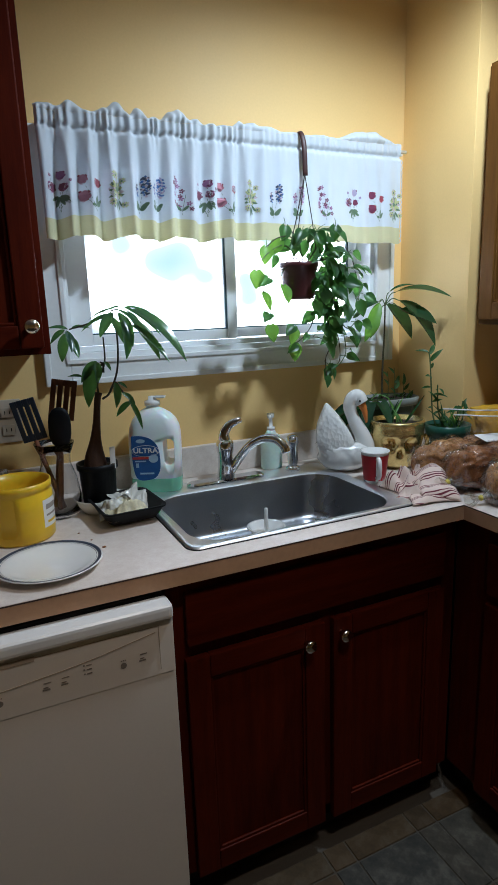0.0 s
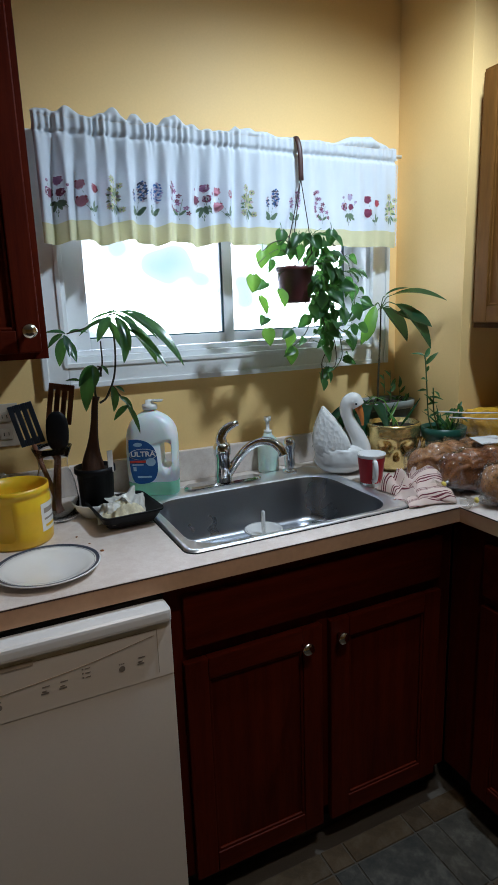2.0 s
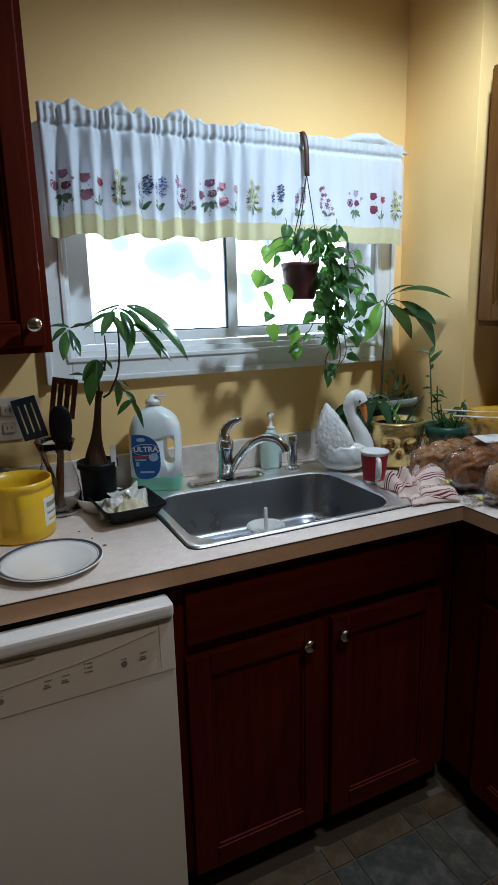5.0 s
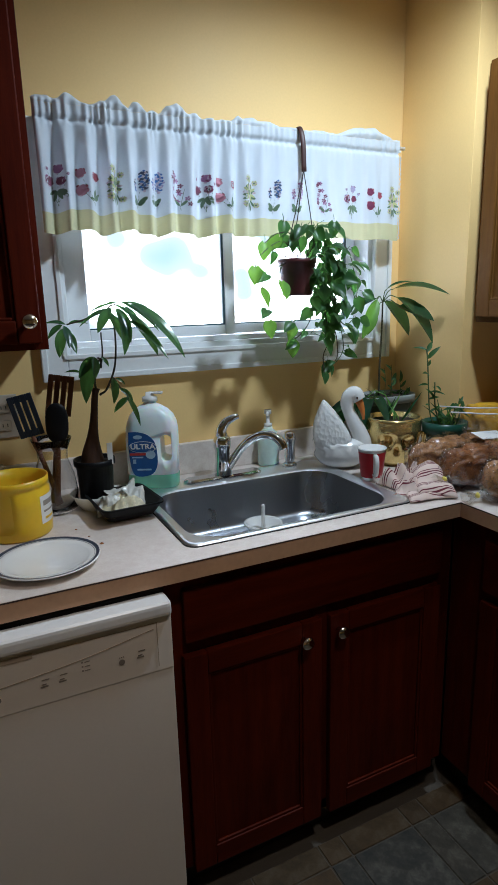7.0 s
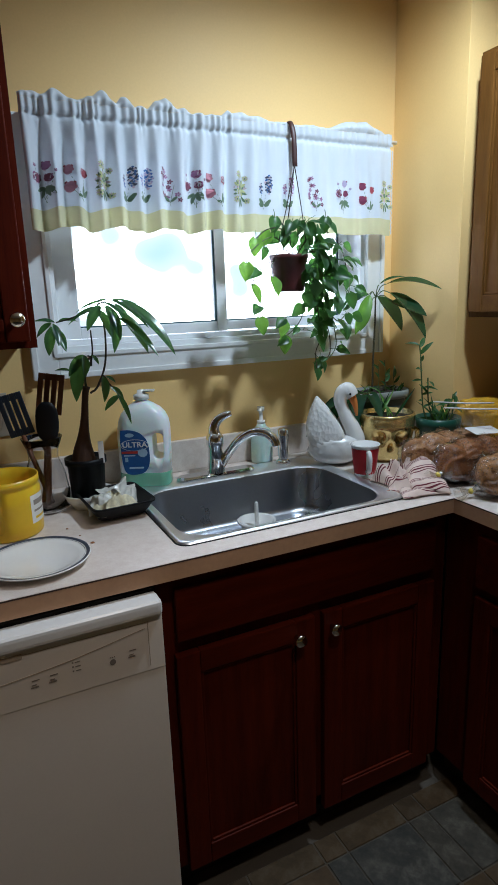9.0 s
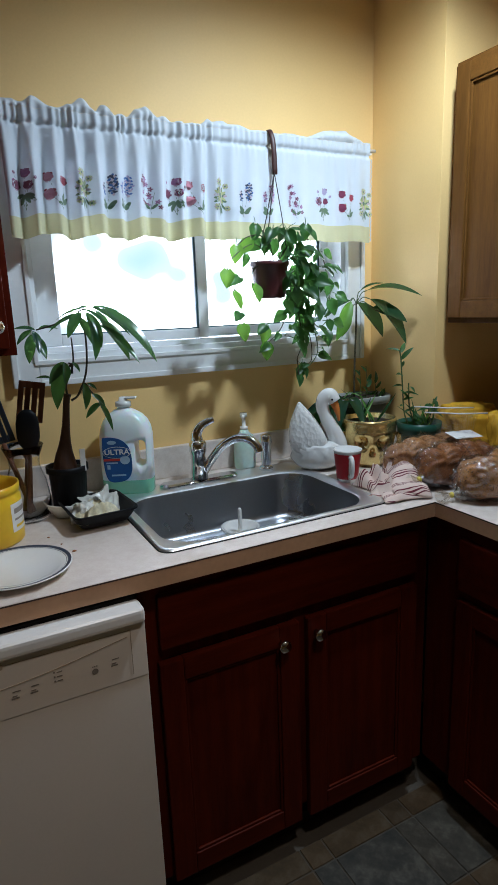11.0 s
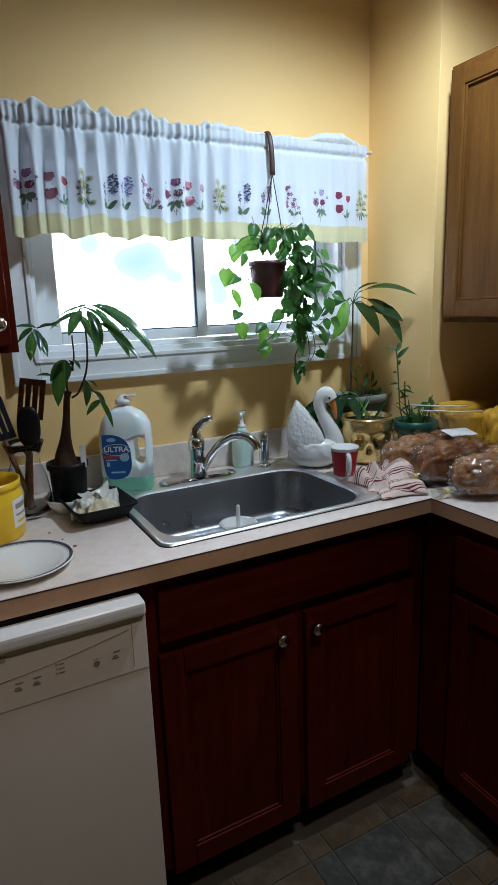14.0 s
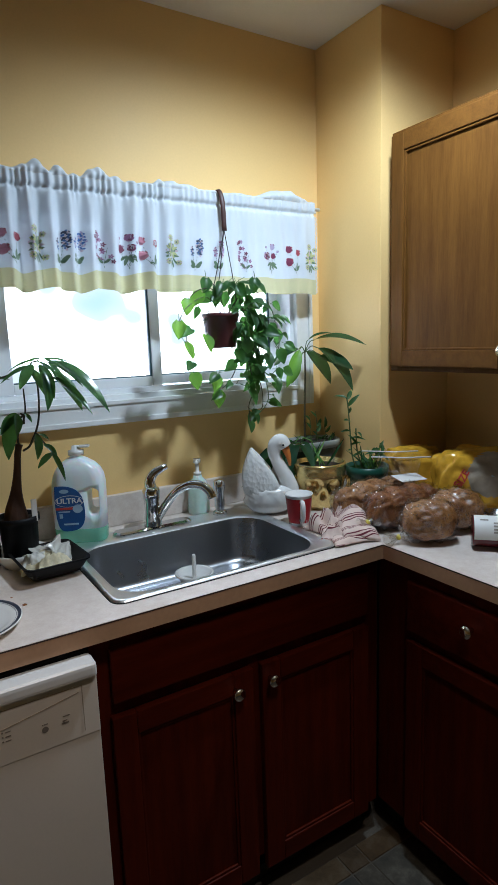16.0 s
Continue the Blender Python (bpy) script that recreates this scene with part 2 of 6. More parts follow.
M["gasket"] = mat("dark_teal_gasket", (0.03, 0.07, 0.085), 0.5)
M["tie"] = mat("yellow_twist_tie", (0.75, 0.60, 0.10), 0.45)
M["grey_planter"] = mat("grey_green_plastic", (0.06, 0.075, 0.068), 0.5, var=0.15)
M["green_pot"] = mat("dark_green_plastic", (0.012, 0.07, 0.045), 0.35, var=0.15)
M["yellow"] = mat("yellow_plastic", (0.78, 0.50, 0.012), 0.32, var=0.06, sss=0.15, bump=0.05)
M["label_white"] = mat("white_label", (0.78, 0.76, 0.72), 0.45, var=0.04)
M["jug"] = mat("translucent_white_plastic", (0.88, 0.96, 0.97), 0.3, var=0.03, sss=0.4, bump=0.04)
M["jug_green"] = mat("green_soap_in_plastic", (0.26, 0.62, 0.42), 0.28, var=0.06, sss=0.3, bump=0.03)
M["label_blue"] = mat("blue_label", (0.022, 0.10, 0.30), 0.35, var=0.2, scale=20)
M["label_red"] = mat("red_print", (0.5, 0.05, 0.04), 0.4)
M["label_pale"] = mat("pale_blue_print", (0.40, 0.55, 0.68), 0.4)
M["glass"] = glass("clear_glass")
M["pane"] = glass("window_glass", (1, 1, 1), 0.0, 1.1)
M["film"] = film("clear_plastic_wrap", gloss=0.13, rough=0.12)
M["film_dense"] = film("crumpled_plastic", (0.86, 0.84, 0.80), 0.25, 0.2)
M["cup_red"] = mat("red_cup_glaze", (0.42, 0.018, 0.025), 0.3, var=0.08)
M["bread_brown"] = crusty("brown_bread_crust", (0.08, 0.022, 0.005), (0.44, 0.16, 0.035), (0.05, 0.02, 0.01))
M["bread_long"] = crusty("long_loaf_crust", (0.16, 0.055, 0.015), (0.56, 0.27, 0.09), (0.10, 0.045, 0.02))
M["bread_seed"] = crusty("seeded_crust", (0.14, 0.045, 0.010), (0.56, 0.26, 0.065), (0.05, 0.03, 0.018))
M["bag_yellow"] = mat("yellow_printed_bag", (0.60, 0.33, 0.025), 0.14, var=0.25, scale=14, fine=60, bump=0.6)
M["bag_clear"] = mat("cloudy_bag", (0.34, 0.29, 0.22), 0.14, var=0.25, scale=16, fine=60, bump=0.6)
M["jam"] = mat("dark_red_jar", (0.10, 0.012, 0.015), 0.2, var=0.2)
M["food"] = mat("cream_food_waste", (0.66, 0.60, 0.40), 0.5, var=0.4, scale=40, fine=150, bump=0.6)
M["wrap"] = mat("cloudy_plastic_wrap", (0.80, 0.79, 0.72), 0.22, var=0.12, scale=30, bump=0.4, trans=0.3)
M["outlet"] = mat("ivory_plastic", (0.52, 0.44, 0.34), 0.35, var=0.03)
M["rim_dark"] = mat("blue_black_plate_band", (0.05, 0.06, 0.09), 0.3, var=0.4, scale=120)
M["soap"] = mat("pale_green_soap", (0.62, 0.76, 0.68), 0.25, sss=0.3)

# towel: cream cloth with dark red stripes along its length
m, nt, p = base_nodes("striped_towel")
v = mapped(nt, (1, 1, 1))
sep = nt.nodes.new("ShaderNodeSeparateXYZ")
nt.links.new(v, sep.inputs[0])
wob = nt.nodes.new("ShaderNodeMath")
wob.operation, wob.inputs[1].default_value = "MULTIPLY_ADD", 0.012
nt.links.new(noise_of(nt, v, 14, 2), wob.inputs[0])
nt.links.new(sep.outputs[1], wob.inputs[2])
mul = nt.nodes.new("ShaderNodeMath")
mul.operation = "MULTIPLY"
mul.inputs[1].default_value = 27.0
nt.links.new(wob.outputs[0], mul.inputs[0])
fr = nt.nodes.new("ShaderNodeMath")
fr.operation = "FRACT"
nt.links.new(mul.outputs[0], fr.inputs[0])
white, red = (0.72, 0.56, 0.48), (0.15, 0.018, 0.03)
st = ramp(nt, fr.outputs[0], [(0.0, white), (0.50, white), (0.52, red), (0.57, red), (0.59, white), (0.67, white), (0.69, red), (0.77, red), (0.79, white), (0.87, white), (0.89, red), (0.94, red), (0.96, white)])
nt.links.new(st, p.inputs["Base Color"])
p.inputs["Roughness"].default_value = 0.95
bumped(nt, p, noise_of(nt, mapped(nt, (1, 1, 1)), 420, 2), 0.5, 0.001)
M["towel"] = m

# slate-look floor tiles, grey-blue and rusty brown, each tile its own tone
def slate(name, stops, mottle):
    m, nt, p = base_nodes(name)
    oi = nt.nodes.new("ShaderNodeObjectInfo")
    v = mapped(nt, (1, 1, 1))
    tone = ramp(nt, oi.outputs["Random"], stops)
    mot = ramp(nt, noise_of(nt, v, 17, 7, 0.75), mottle)
    fleck = ramp(nt, noise_of(nt, v, 150, 3), [(0.30, (0.02, 0.02, 0.02)), (0.42, (0.6, 0.6, 0.6))])
    nt.links.new(blend(nt, blend(nt, tone, mot, 0.6), fleck, 0.25, "MULTIPLY"), p.inputs["Base Color"])
    p.inputs["Roughness"].default_value = 0.4
    bumped(nt, p, noise_of(nt, v, 40, 6, 0.7), 0.35, 0.003)
    return m


M["tile"] = slate("slate_grey_tile", [(0.0, (0.04, 0.045, 0.042)), (0.4, (0.07, 0.072, 0.066)), (0.7, (0.062, 0.048, 0.028)), (1.0, (0.085, 0.078, 0.062))], [(0.34, (0.012, 0.014, 0.013)), (0.5, (0.07, 0.062, 0.046)), (0.62, (0.17, 0.155, 0.12))])
M["tile_brown"] = slate("slate_brown_tile", [(0.0, (0.02, 0.016, 0.012)), (0.35, (0.10, 0.055, 0.02)), (0.7, (0.06, 0.045, 0.022)), (1.0, (0.12, 0.075, 0.035))], [(0.32, (0.015, 0.012, 0.008)), (0.5, (0.085, 0.055, 0.025)), (0.68, (0.15, 0.12, 0.08))])
M["grout"] = mat("floor_grout", (0.10, 0.085, 0.065), 0.8, fine=200, bump=0.3)

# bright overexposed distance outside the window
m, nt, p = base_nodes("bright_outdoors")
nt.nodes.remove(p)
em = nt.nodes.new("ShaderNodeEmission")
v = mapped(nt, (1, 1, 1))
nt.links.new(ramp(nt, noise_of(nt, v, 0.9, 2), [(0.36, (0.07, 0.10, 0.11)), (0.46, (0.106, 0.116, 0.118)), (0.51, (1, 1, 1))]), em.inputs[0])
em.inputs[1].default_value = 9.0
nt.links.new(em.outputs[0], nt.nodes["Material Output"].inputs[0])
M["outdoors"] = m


# ---- mesh helpers ----
def mesh_of(name, bm, material, smooth=False):
    me = bpy.data.meshes.new(name)
    bmesh.ops.recalc_face_normals(bm, faces=bm.faces)
    for f in bm.faces:
        f.smooth = smooth
    bm.to_mesh(me)
    bm.free()
    for mm in material if isinstance(material, (list, tuple)) else [material]:
        me.materials.append(mm)
    return me


def thing(name, x, y, z, rz=0, label="", category="", group="", kind=""):
    ob = new(name)
    ob.empty_display_size = 0.02
    ob.matrix_basis = pose(x, y, z, 0, 0, rz)
    return tagged(ob, label, category, group, kind)


def part(name, bm, material, parent=None, label="", smooth=False, at=None):
    ob = new(name, mesh_of(name, bm, material, smooth))
    if parent:
        ob.parent = parent
    if at is not None:
        ob.matrix_basis = at
    return tagged(ob, label)


def shared(name, me, parent, at):
    ob = new(name, me)
    ob.parent = parent
    ob.matrix_basis = at
    return ob


def box(x0, y0, z0, x1, y1, z1, bev=0.0, seg=2, bm=None):
    b = bm or bmesh.new()
    t = bmesh.new()
    bmesh.ops.create_cube(t, size=1)
    for w in t.verts:
        w.co = Vector(((x0 + x1) / 2 + w.co.x * (x1 - x0), (y0 + y1) / 2 + w.co.y * (y1 - y0), (z0 + z1) / 2 + w.co.z * (z1 - z0)))
    if bev:
        bmesh.ops.bevel(t, geom=t.edges[:], offset=bev, segments=seg, affect="EDGES", profile=0.6)
    return join(b, t)


def join(b, t, m=None):
    """Adds the bmesh t to b."""
    if m is not None:
        t.transform(m)
    vs = [b.verts.new(w.co) for w in t.verts]
    t.verts.index_update()
    for f in t.faces:
        nf = b.faces.new([vs[w.index] for w in f.verts])
        nf.material_index = f.material_index
    t.free()
    return b


def lathe(profile, seg=32, bm=None, bend=None):
    """Turns (radius, height) pairs round z; bend(angle) scales the radius."""
    b = bm or bmesh.new()
    rings = []
    for r, z in profile:
        if r < 1e-5:
            rings.append([b.verts.new((0, 0, z))])
        else:
            rings.append([b.verts.new((r * math.cos(a) * (bend(a) if bend else 1), r * math.sin(a) * (bend(a) if bend else 1), z)) for a in (2 * math.pi * i / seg for i in range(seg))])
    for p0, p1 in zip(rings, rings[1:]):
        for i in range(seg):
            j = (i + 1) % seg
            if len(p0) == 1 and len(p1) == 1:
                continue
            if len(p0) == 1:
                b.faces.new((p0[0], p1[j], p1[i]))
            elif len(p1) == 1:
                b.faces.new((p0[i], p0[j], p1[0]))
            else:
                b.faces.new((p0[i], p0[j], p1[j], p1[i]))
    return b


def smooth_line(pts, n=6):
    """A Catmull-Rom line through the points."""
    q = [Vector(w) for w in pts]
    q = [q[0] * 2 - q[1]] + q + [q[-1] * 2 - q[-2]]
    out = []
    for i in range(1, len(q) - 2):
        for k in range(n):
            t = k / n
            a, b2, c2, d2 = q[i - 1], q[i], q[i + 1], q[i + 2]
            out.append(0.5 * (2 * b2 + (c2 - a) * t + (2 * a - 5 * b2 + 4 * c2 - d2) * t * t + (3 * b2 - a - 3 * c2 + d2) * t ** 3))
    return out + [q[-2]]


def tube(pts, radius, seg=10, bm=None, flat=1.0):
    """A capped tube along pts; radius is a number or a function of 0..1."""
    b = bm or bmesh.new()
    pts = [Vector(w) for w in pts]
    side, rings = None, []
    for i, w in enumerate(pts):
        d = (pts[min(i + 1, len(pts) - 1)] - pts[max(i - 1, 0)]).normalized()
        if side is None:
            side = d.cross(Vector((0.3, 1, 0.2))).normalized()
        side = (side - d * side.dot(d)).normalized()
        up = d.cross(side)
        r = radius(i / (len(pts) - 1)) if callable(radius) else radius
        rings.append([b.verts.new(w + side * (r * math.cos(a)) + up * (r * flat * math.sin(a))) for a in (2 * math.pi * k / seg for k in range(seg))])
    for p0, p1 in zip(rings, rings[1:]):
        for k in range(seg):
            b.faces.new((p0[k], p0[(k + 1) % seg], p1[(k + 1) % seg], p1[k]))
    b.faces.new(rings[0][::-1])
    b.faces.new(rings[-1])
    return b


def blob(rx, ry, rz, sub=3, rough=0.0, freq=8.0, power=1.0, seed=0.0):
    """A rounded lump with an uneven skin; power below 1 squares it off."""
    b = bmesh.new()
    bmesh.ops.create_icosphere(b, subdivisions=sub, radius=1)
    for w in b.verts:
        c = w.co.normalized()
        s = Vector([math.copysign(abs(k) ** power, k) for k in c])
        k = 1 + rough * noise.noise(c * freq + Vector((seed, seed * 2.3, 1)))
        w.co = Vector((s.x * rx * k, s.y * ry * k, s.z * rz * k))
    return b


def rounded(x0, y0, x1, y1, r, n=6):
    """The outline of a rounded rectangle."""
    out = []
    for cx, cy, a0 in ((x1 - r, y1 - r, 0), (x0 + r, y1 - r, 90), (x0 + r, y0 + r, 180), (x1 - r, y0 + r, 270)):
        for k in range(n + 1):
            a = radians(a0 + 90 * k / n)
            out.append((cx + r * math.cos(a), cy + r * math.sin(a)))
    return out


def loft(loops, cap0=True, cap1=True, bm=None):
    """Skins closed loops of 3D points, all of one length."""
    b = bm or bmesh.new()
    rings = [[b.verts.new(w) for w in lp] for lp in loops]
    n = len(rings[0])
    for p0, p1 in zip(rings, rings[1:]):
        for i in range(n):
            b.faces.new((p0[i], p0[(i + 1) % n], p1[(i + 1) % n], p1[i]))
    if cap0:
        b.faces.new(rings[0][::-1])
    if cap1:
        b.faces.new(rings[-1])
    return b


def lettering(name, text, size, material, parent, at, depth=0.0004):
    cu = bpy.data.curves.new(name, "FONT")
    cu.body, cu.size, cu.align_x, cu.align_y, cu.extrude = text, size, "CENTER", "CENTER", depth
    cu.offset = size * 0.025
    tmp = new(name, cu)
    me = bpy.data.meshes.new_from_object(tmp.evaluated_get(bpy.context.evaluated_depsgraph_get()))
    bpy.data.objects.remove(tmp)
    me.materials.clear()
    me.materials.append(material)
    ob = new(name, me)
    ob.parent, ob.matrix_basis = parent, at
    return ob


def leaf_mesh(name, length, width, droop, fold, material, heart=False, n=8, stalk=0.0):
    """A pointed leaf along +x, folded on its midrib and drooping; stalk is the length of its petiole."""
    b = bmesh.new()
    if stalk:
        tube([(-stalk, 0, -stalk * 0.45), (-stalk * 0.5, 0, -stalk * 0.12), (0.002, 0, 0)], 0.0011, 4, b)
    rows = []
    for i in range(n + 1):
        t = i / n
        w = (math.sin(math.pi * min(1, t * 1.0) ** (0.62 if heart else 0.85)) ** 0.8) * width / 2 if 0 < t < 1 else 0.0004
        if heart and i == 0:
            w = width * 0.16
        x = length * t
        z = -droop * length * t * t
        back = -0.10 * length if heart and i <= 1 else 0
        rows.append([b.verts.new((x + back * (1 - i), -w, z + fold * w)), b.verts.new((x, -w * 0.5, z + fold * w * 0.42)), b.verts.new((x, 0, z)), b.verts.new((x, w * 0.5, z + fold * w * 0.42)), b.verts.new((x + back * (1 - i), w, z + fold * w))])
    for a, c2 in zip(rows, rows[1:]):
        for k in range(4):
            b.faces.new((a[k], a[k + 1], c2[k + 1], c2[k]))
    return mesh_of(name, b, material, True)


def leaf_pose(base, way, up=(0, 0, 1), scale=1.0):
    """Sets a leaf's root at base, its tip along way."""
    d = Vector(way).normalized()
    u = Vector(up) - d * Vector(up).dot(d)
    u = u.normalized() if u.length > 1e-3 else Vector((0, 1, 0))
    s = u.cross(d)
    m3 = Matrix((d, s, u)).transposed().to_4x4()
    return Matrix.Translation(base) @ m3 @ Matrix.Scale(scale, 4)


def leaf_to(root, tip, length, droop, up=(0, 0, 1)):
    """The pose of a leaf of that length and droop whose root and tip lie at the two points."""
    root, tip = Vector(root), Vector(tip)
    e = (tip - root).normalized()
    u0 = Vector(up) - e * Vector(up).dot(e)
    u0.normalize()
    th = math.atan(droop)
    d, u = e * math.cos(th) + u0 * math.sin(th), u0 * math.cos(th) - e * math.sin(th)
    k = (tip - root).length / (length * math.sqrt(1 + droop * droop))
    m3 = Matrix((d, u.cross(d), u)).transposed().to_4x4()
    return Matrix.Translation(root) @ m3 @ Matrix.Scale(k, 4)


# ---- the room ----
CT = 0.915          # counter top
FRONT = -0.635      # counter's front edge
CORNER = 0.735      # inner corner of the counter
CHASE_X, CHASE_Y = 1.03, -0.318
RIGHT_X = 1.355
CEIL = 2.44
WX0, WX1, WZ0, WZ1 = -0.125, 0.918, 1.30, 1.835   # window opening
LEFT_X, BACK_Y = -2.6, -4.6


def structure(name, bm, material, label, category, smooth=False):
    return tagged(part(name, bm, material, None, "", smooth), label, category, kind="structure")


b = bmesh.new()
box(LEFT_X - 0.12, 0, -0.02, WX0, 0.14, CEIL, bm=b)
box(WX1, 0, -0.02, RIGHT_X + 0.12, 0.14, CEIL, bm=b)
box(WX0, 0, -0.02, WX1, 0.14, WZ0, bm=b)
box(WX0, 0, WZ1, WX1, 0.14, CEIL, bm=b)
structure("wall_north", b, M["wall"], "warm yellow painted kitchen wall with a window opening", "wall")
structure("wall_chase", box(CHASE_X, CHASE_Y, 0, RIGHT_X, -0.0005, CEIL - 0.0005, 0.0015), M["wall"], "yellow painted boxed-out wall corner beside the window", "wall")
structure("wall_east", box(RIGHT_X, BACK_Y, -0.02, RIGHT_X + 0.12, 0, CEIL), M["wall"], "yellow painted kitchen wall behind the cabinets", "wall")
structure("wall_south", box(LEFT_X - 0.12, BACK_Y - 0.12, -0.02, RIGHT_X + 0.12, BACK_Y, CEIL), M["wall"], "plain painted wall closing the kitchen", "wall")
structure("wall_west", box(LEFT_X - 0.12, BACK_Y, -0.02, LEFT_X, 0, CEIL), M["wall"], "plain painted side wall of the kitchen", "wall")
structure("ceiling", box(LEFT_X - 0.12, BACK_Y - 0.12, CEIL, RIGHT_X + 0.12, 0.14, CEIL + 0.1), M["ceiling"], "flat off-white painted ceiling", "ceiling")
floor = structure("floor", box(LEFT_X, BACK_Y, -0.06, RIGHT_X, 0, -0.004), M["grout"], "kitchen floor with slate-look tiles in grey and brown", "floor")
structure("ground", box(-30, 0.3, -0.3, 30, 60, -0.2), M["ceiling"], "pale sunlit ground outside the window", "ground")
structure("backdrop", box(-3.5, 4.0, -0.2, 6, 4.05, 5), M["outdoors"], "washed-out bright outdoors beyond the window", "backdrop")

# ---- window ----
win = thing("window_1", (WX0 + WX1) / 2, 0, WZ0, label="white vinyl two-pane sliding window with moulded casing", category="window", kind="structure")
cx = (WX0 + WX1) / 2


def win_part(name, bm, material, label="", smooth=False):
    bm.transform(Matrix.Translation((-cx, 0, -WZ0)))
    return part(name, bm, material, win, label, smooth)


CW = 0.066
for name, a in (("casing_left", (WX0 - CW, WZ0 - CW, WX0 + 0.004, WZ1 + CW)), ("casing_right", (WX1 - 0.004, WZ0 - CW, WX1 + CW, WZ1 + CW)), ("casing_top", (WX0 + 0.004, WZ1 - 0.004, WX1 - 0.004, WZ1 + CW)), ("casing_bottom", (WX0 + 0.004, WZ0 - CW, WX1 - 0.004, WZ0 + 0.004))):
    x0, z0, x1, z1 = a
    b = box(x0, -0.016, z0, x1, -0.0005, z1, 0.003)
    if name in ("casing_left", "casing_right"):
        s = -1 if name == "casing_left" else 1
        xo = x0 if s < 0 else x1
        box(min(xo, xo - s * 0.016), -0.024, z0, max(xo, xo - s * 0.016), -0.0165, z1, 0.003, bm=b)
        xi = x1 if s < 0 else x0
        box(min(xi, xi + s * 0.012), -0.021, z0 + CW, max(xi, xi + s * 0.012), -0.0165, z1 - CW, 0.002, bm=b)
    else:
        zo, s = (z1, 1) if name == "casing_top" else (z0, -1)
        box(x0, -0.024, min(zo, zo - s * 0.016), x1, -0.0165, max(zo, zo - s * 0.016), 0.003, bm=b)
        zi = z0 if s > 0 else z1
        box(x0 - 0.01, -0.021, min(zi, zi + s * 0.012), x1 + 0.01, -0.0165, max(zi, zi + s * 0.012), 0.002, bm=b)
    win_part(name, b, M["white_trim"])
b = bmesh.new()
J = 0.018
box(WX0 + 0.0005, 0.0, WZ0, WX0 + J, 0.13, WZ1, 0.002, bm=b)
box(WX1 - J, 0.0, WZ0, WX1 - 0.0005, 0.13, WZ1, 0.002, bm=b)
box(WX0 + J, 0.0, WZ1 - J, WX1 - J, 0.13, WZ1 - 0.0005, 0.002, bm=b)
win_part("window_frame", b, M["vinyl"])
b = bmesh.new()
box(WX0 + J, 0.0, WZ0 + 0.0005, WX1 - J, 0.13, WZ0 + 0.02, 0.002, bm=b)
box(WX0 + J, 0.03, WZ0 + 0.0205, WX1 - J, 0.036, WZ0 + 0.034, 0.001, bm=b)
box(WX0 + J, 0.068, WZ0 + 0.0205, WX1 - J, 0.074, WZ0 + 0.034, 0.001, bm=b)
win_part("window_sill", b, M["vinyl"])


def sash(name, x0, x1, y0, fw, zb, lw=0.034):
    y1, z1 = y0 + 0.028, WZ1 - J - 0.004
    b = bmesh.new()
    box(x0, y0, zb, x0 + lw, y1, z1, 0.003, bm=b)
    box(x1 - fw, y0, zb, x1, y1, z1, 0.003, bm=b)
    box(x0 + lw, y0 + 0.001, zb, x1 - fw, y1 - 0.001, zb + fw * 0.9, 0.003, bm=b)
    box(x0 + lw, y0 + 0.001, z1 - fw, x1 - fw, y1 - 0.001, z1, 0.003, bm=b)
    s = win_part(name, b, M["vinyl"])
    g = box(x0 + lw - 0.003, y0 + 0.011, zb + fw * 0.9 - 0.003, x1 - fw + 0.003, y0 + 0.016, z1 - fw + 0.003)
    g.transform(Matrix.Translation((-cx, 0, -WZ0)))
    k = bmesh.new()
    for a in ((x0 + lw, zb + fw * 0.9, x1 - fw, zb + fw * 0.9 + 0.004), (x1 - fw - 0.006, zb + fw * 0.9 + 0.0042, x1 - fw, z1 - fw)):
        box(a[0], y0 + 0.004, a[1], a[2], y0 + 0.010, a[3], bm=k)
    k.transform(Matrix.Translation((-cx, 0, -WZ0)))
    part("gasket", k, M["gasket"], s, "dark teal glazing gasket")
    pane = part("pane", g, M["pane"], s)
    pane.visible_shadow = False


sash("sash", WX0 + J + 0.002, 0.415, 0.038, 0.034, WZ0 + 0.036, 0.062)
sash("sash", 0.385, WX1 - J - 0.002, 0.076, 0.034, WZ0 + 0.036)

# ---- counter, backsplash ----
SX0, SX1, SY0, SY1 = 0.008, 0.634, -0.574, -0.082    # sink rim
CL, CR = -1.15, -2.1
xs = [CL, SX0 + 0.018, SX1 - 0.018, CORNER, CHASE_X - 0.002, RIGHT_X - 0.002]
ys = [CR, FRONT, SY0 + 0.018, CHASE_Y - 0.002, SY1 - 0.018, -0.002]
b = bmesh.new()
vt = {}


def cv(i, j):
    if (i, j) not in vt:
        vt[i, j] = b.verts.new((xs[i], ys[j], CT))
    return vt[i, j]


for i in range(5):
    for j in range(5):
        if (j == 0 and i < 3) or (i == 4 and j >= 3) or (i == 1 and j in (2, 3)):
            continue
        b.faces.new((cv(i, j), cv(i + 1, j), cv(i + 1, j + 1), cv(i, j + 1)))
ext = bmesh.ops.extrude_face_region(b, geom=b.faces[:])
for w in ext["geom"]:
    if isinstance(w, bmesh.types.BMVert):
        w.co.z = CT - 0.04
counter = thing("countertop", 0, 0, 0, label="beige marbled laminate countertop round the kitchen corner", category="countertop")
part("top", b, M["laminate"], counter)
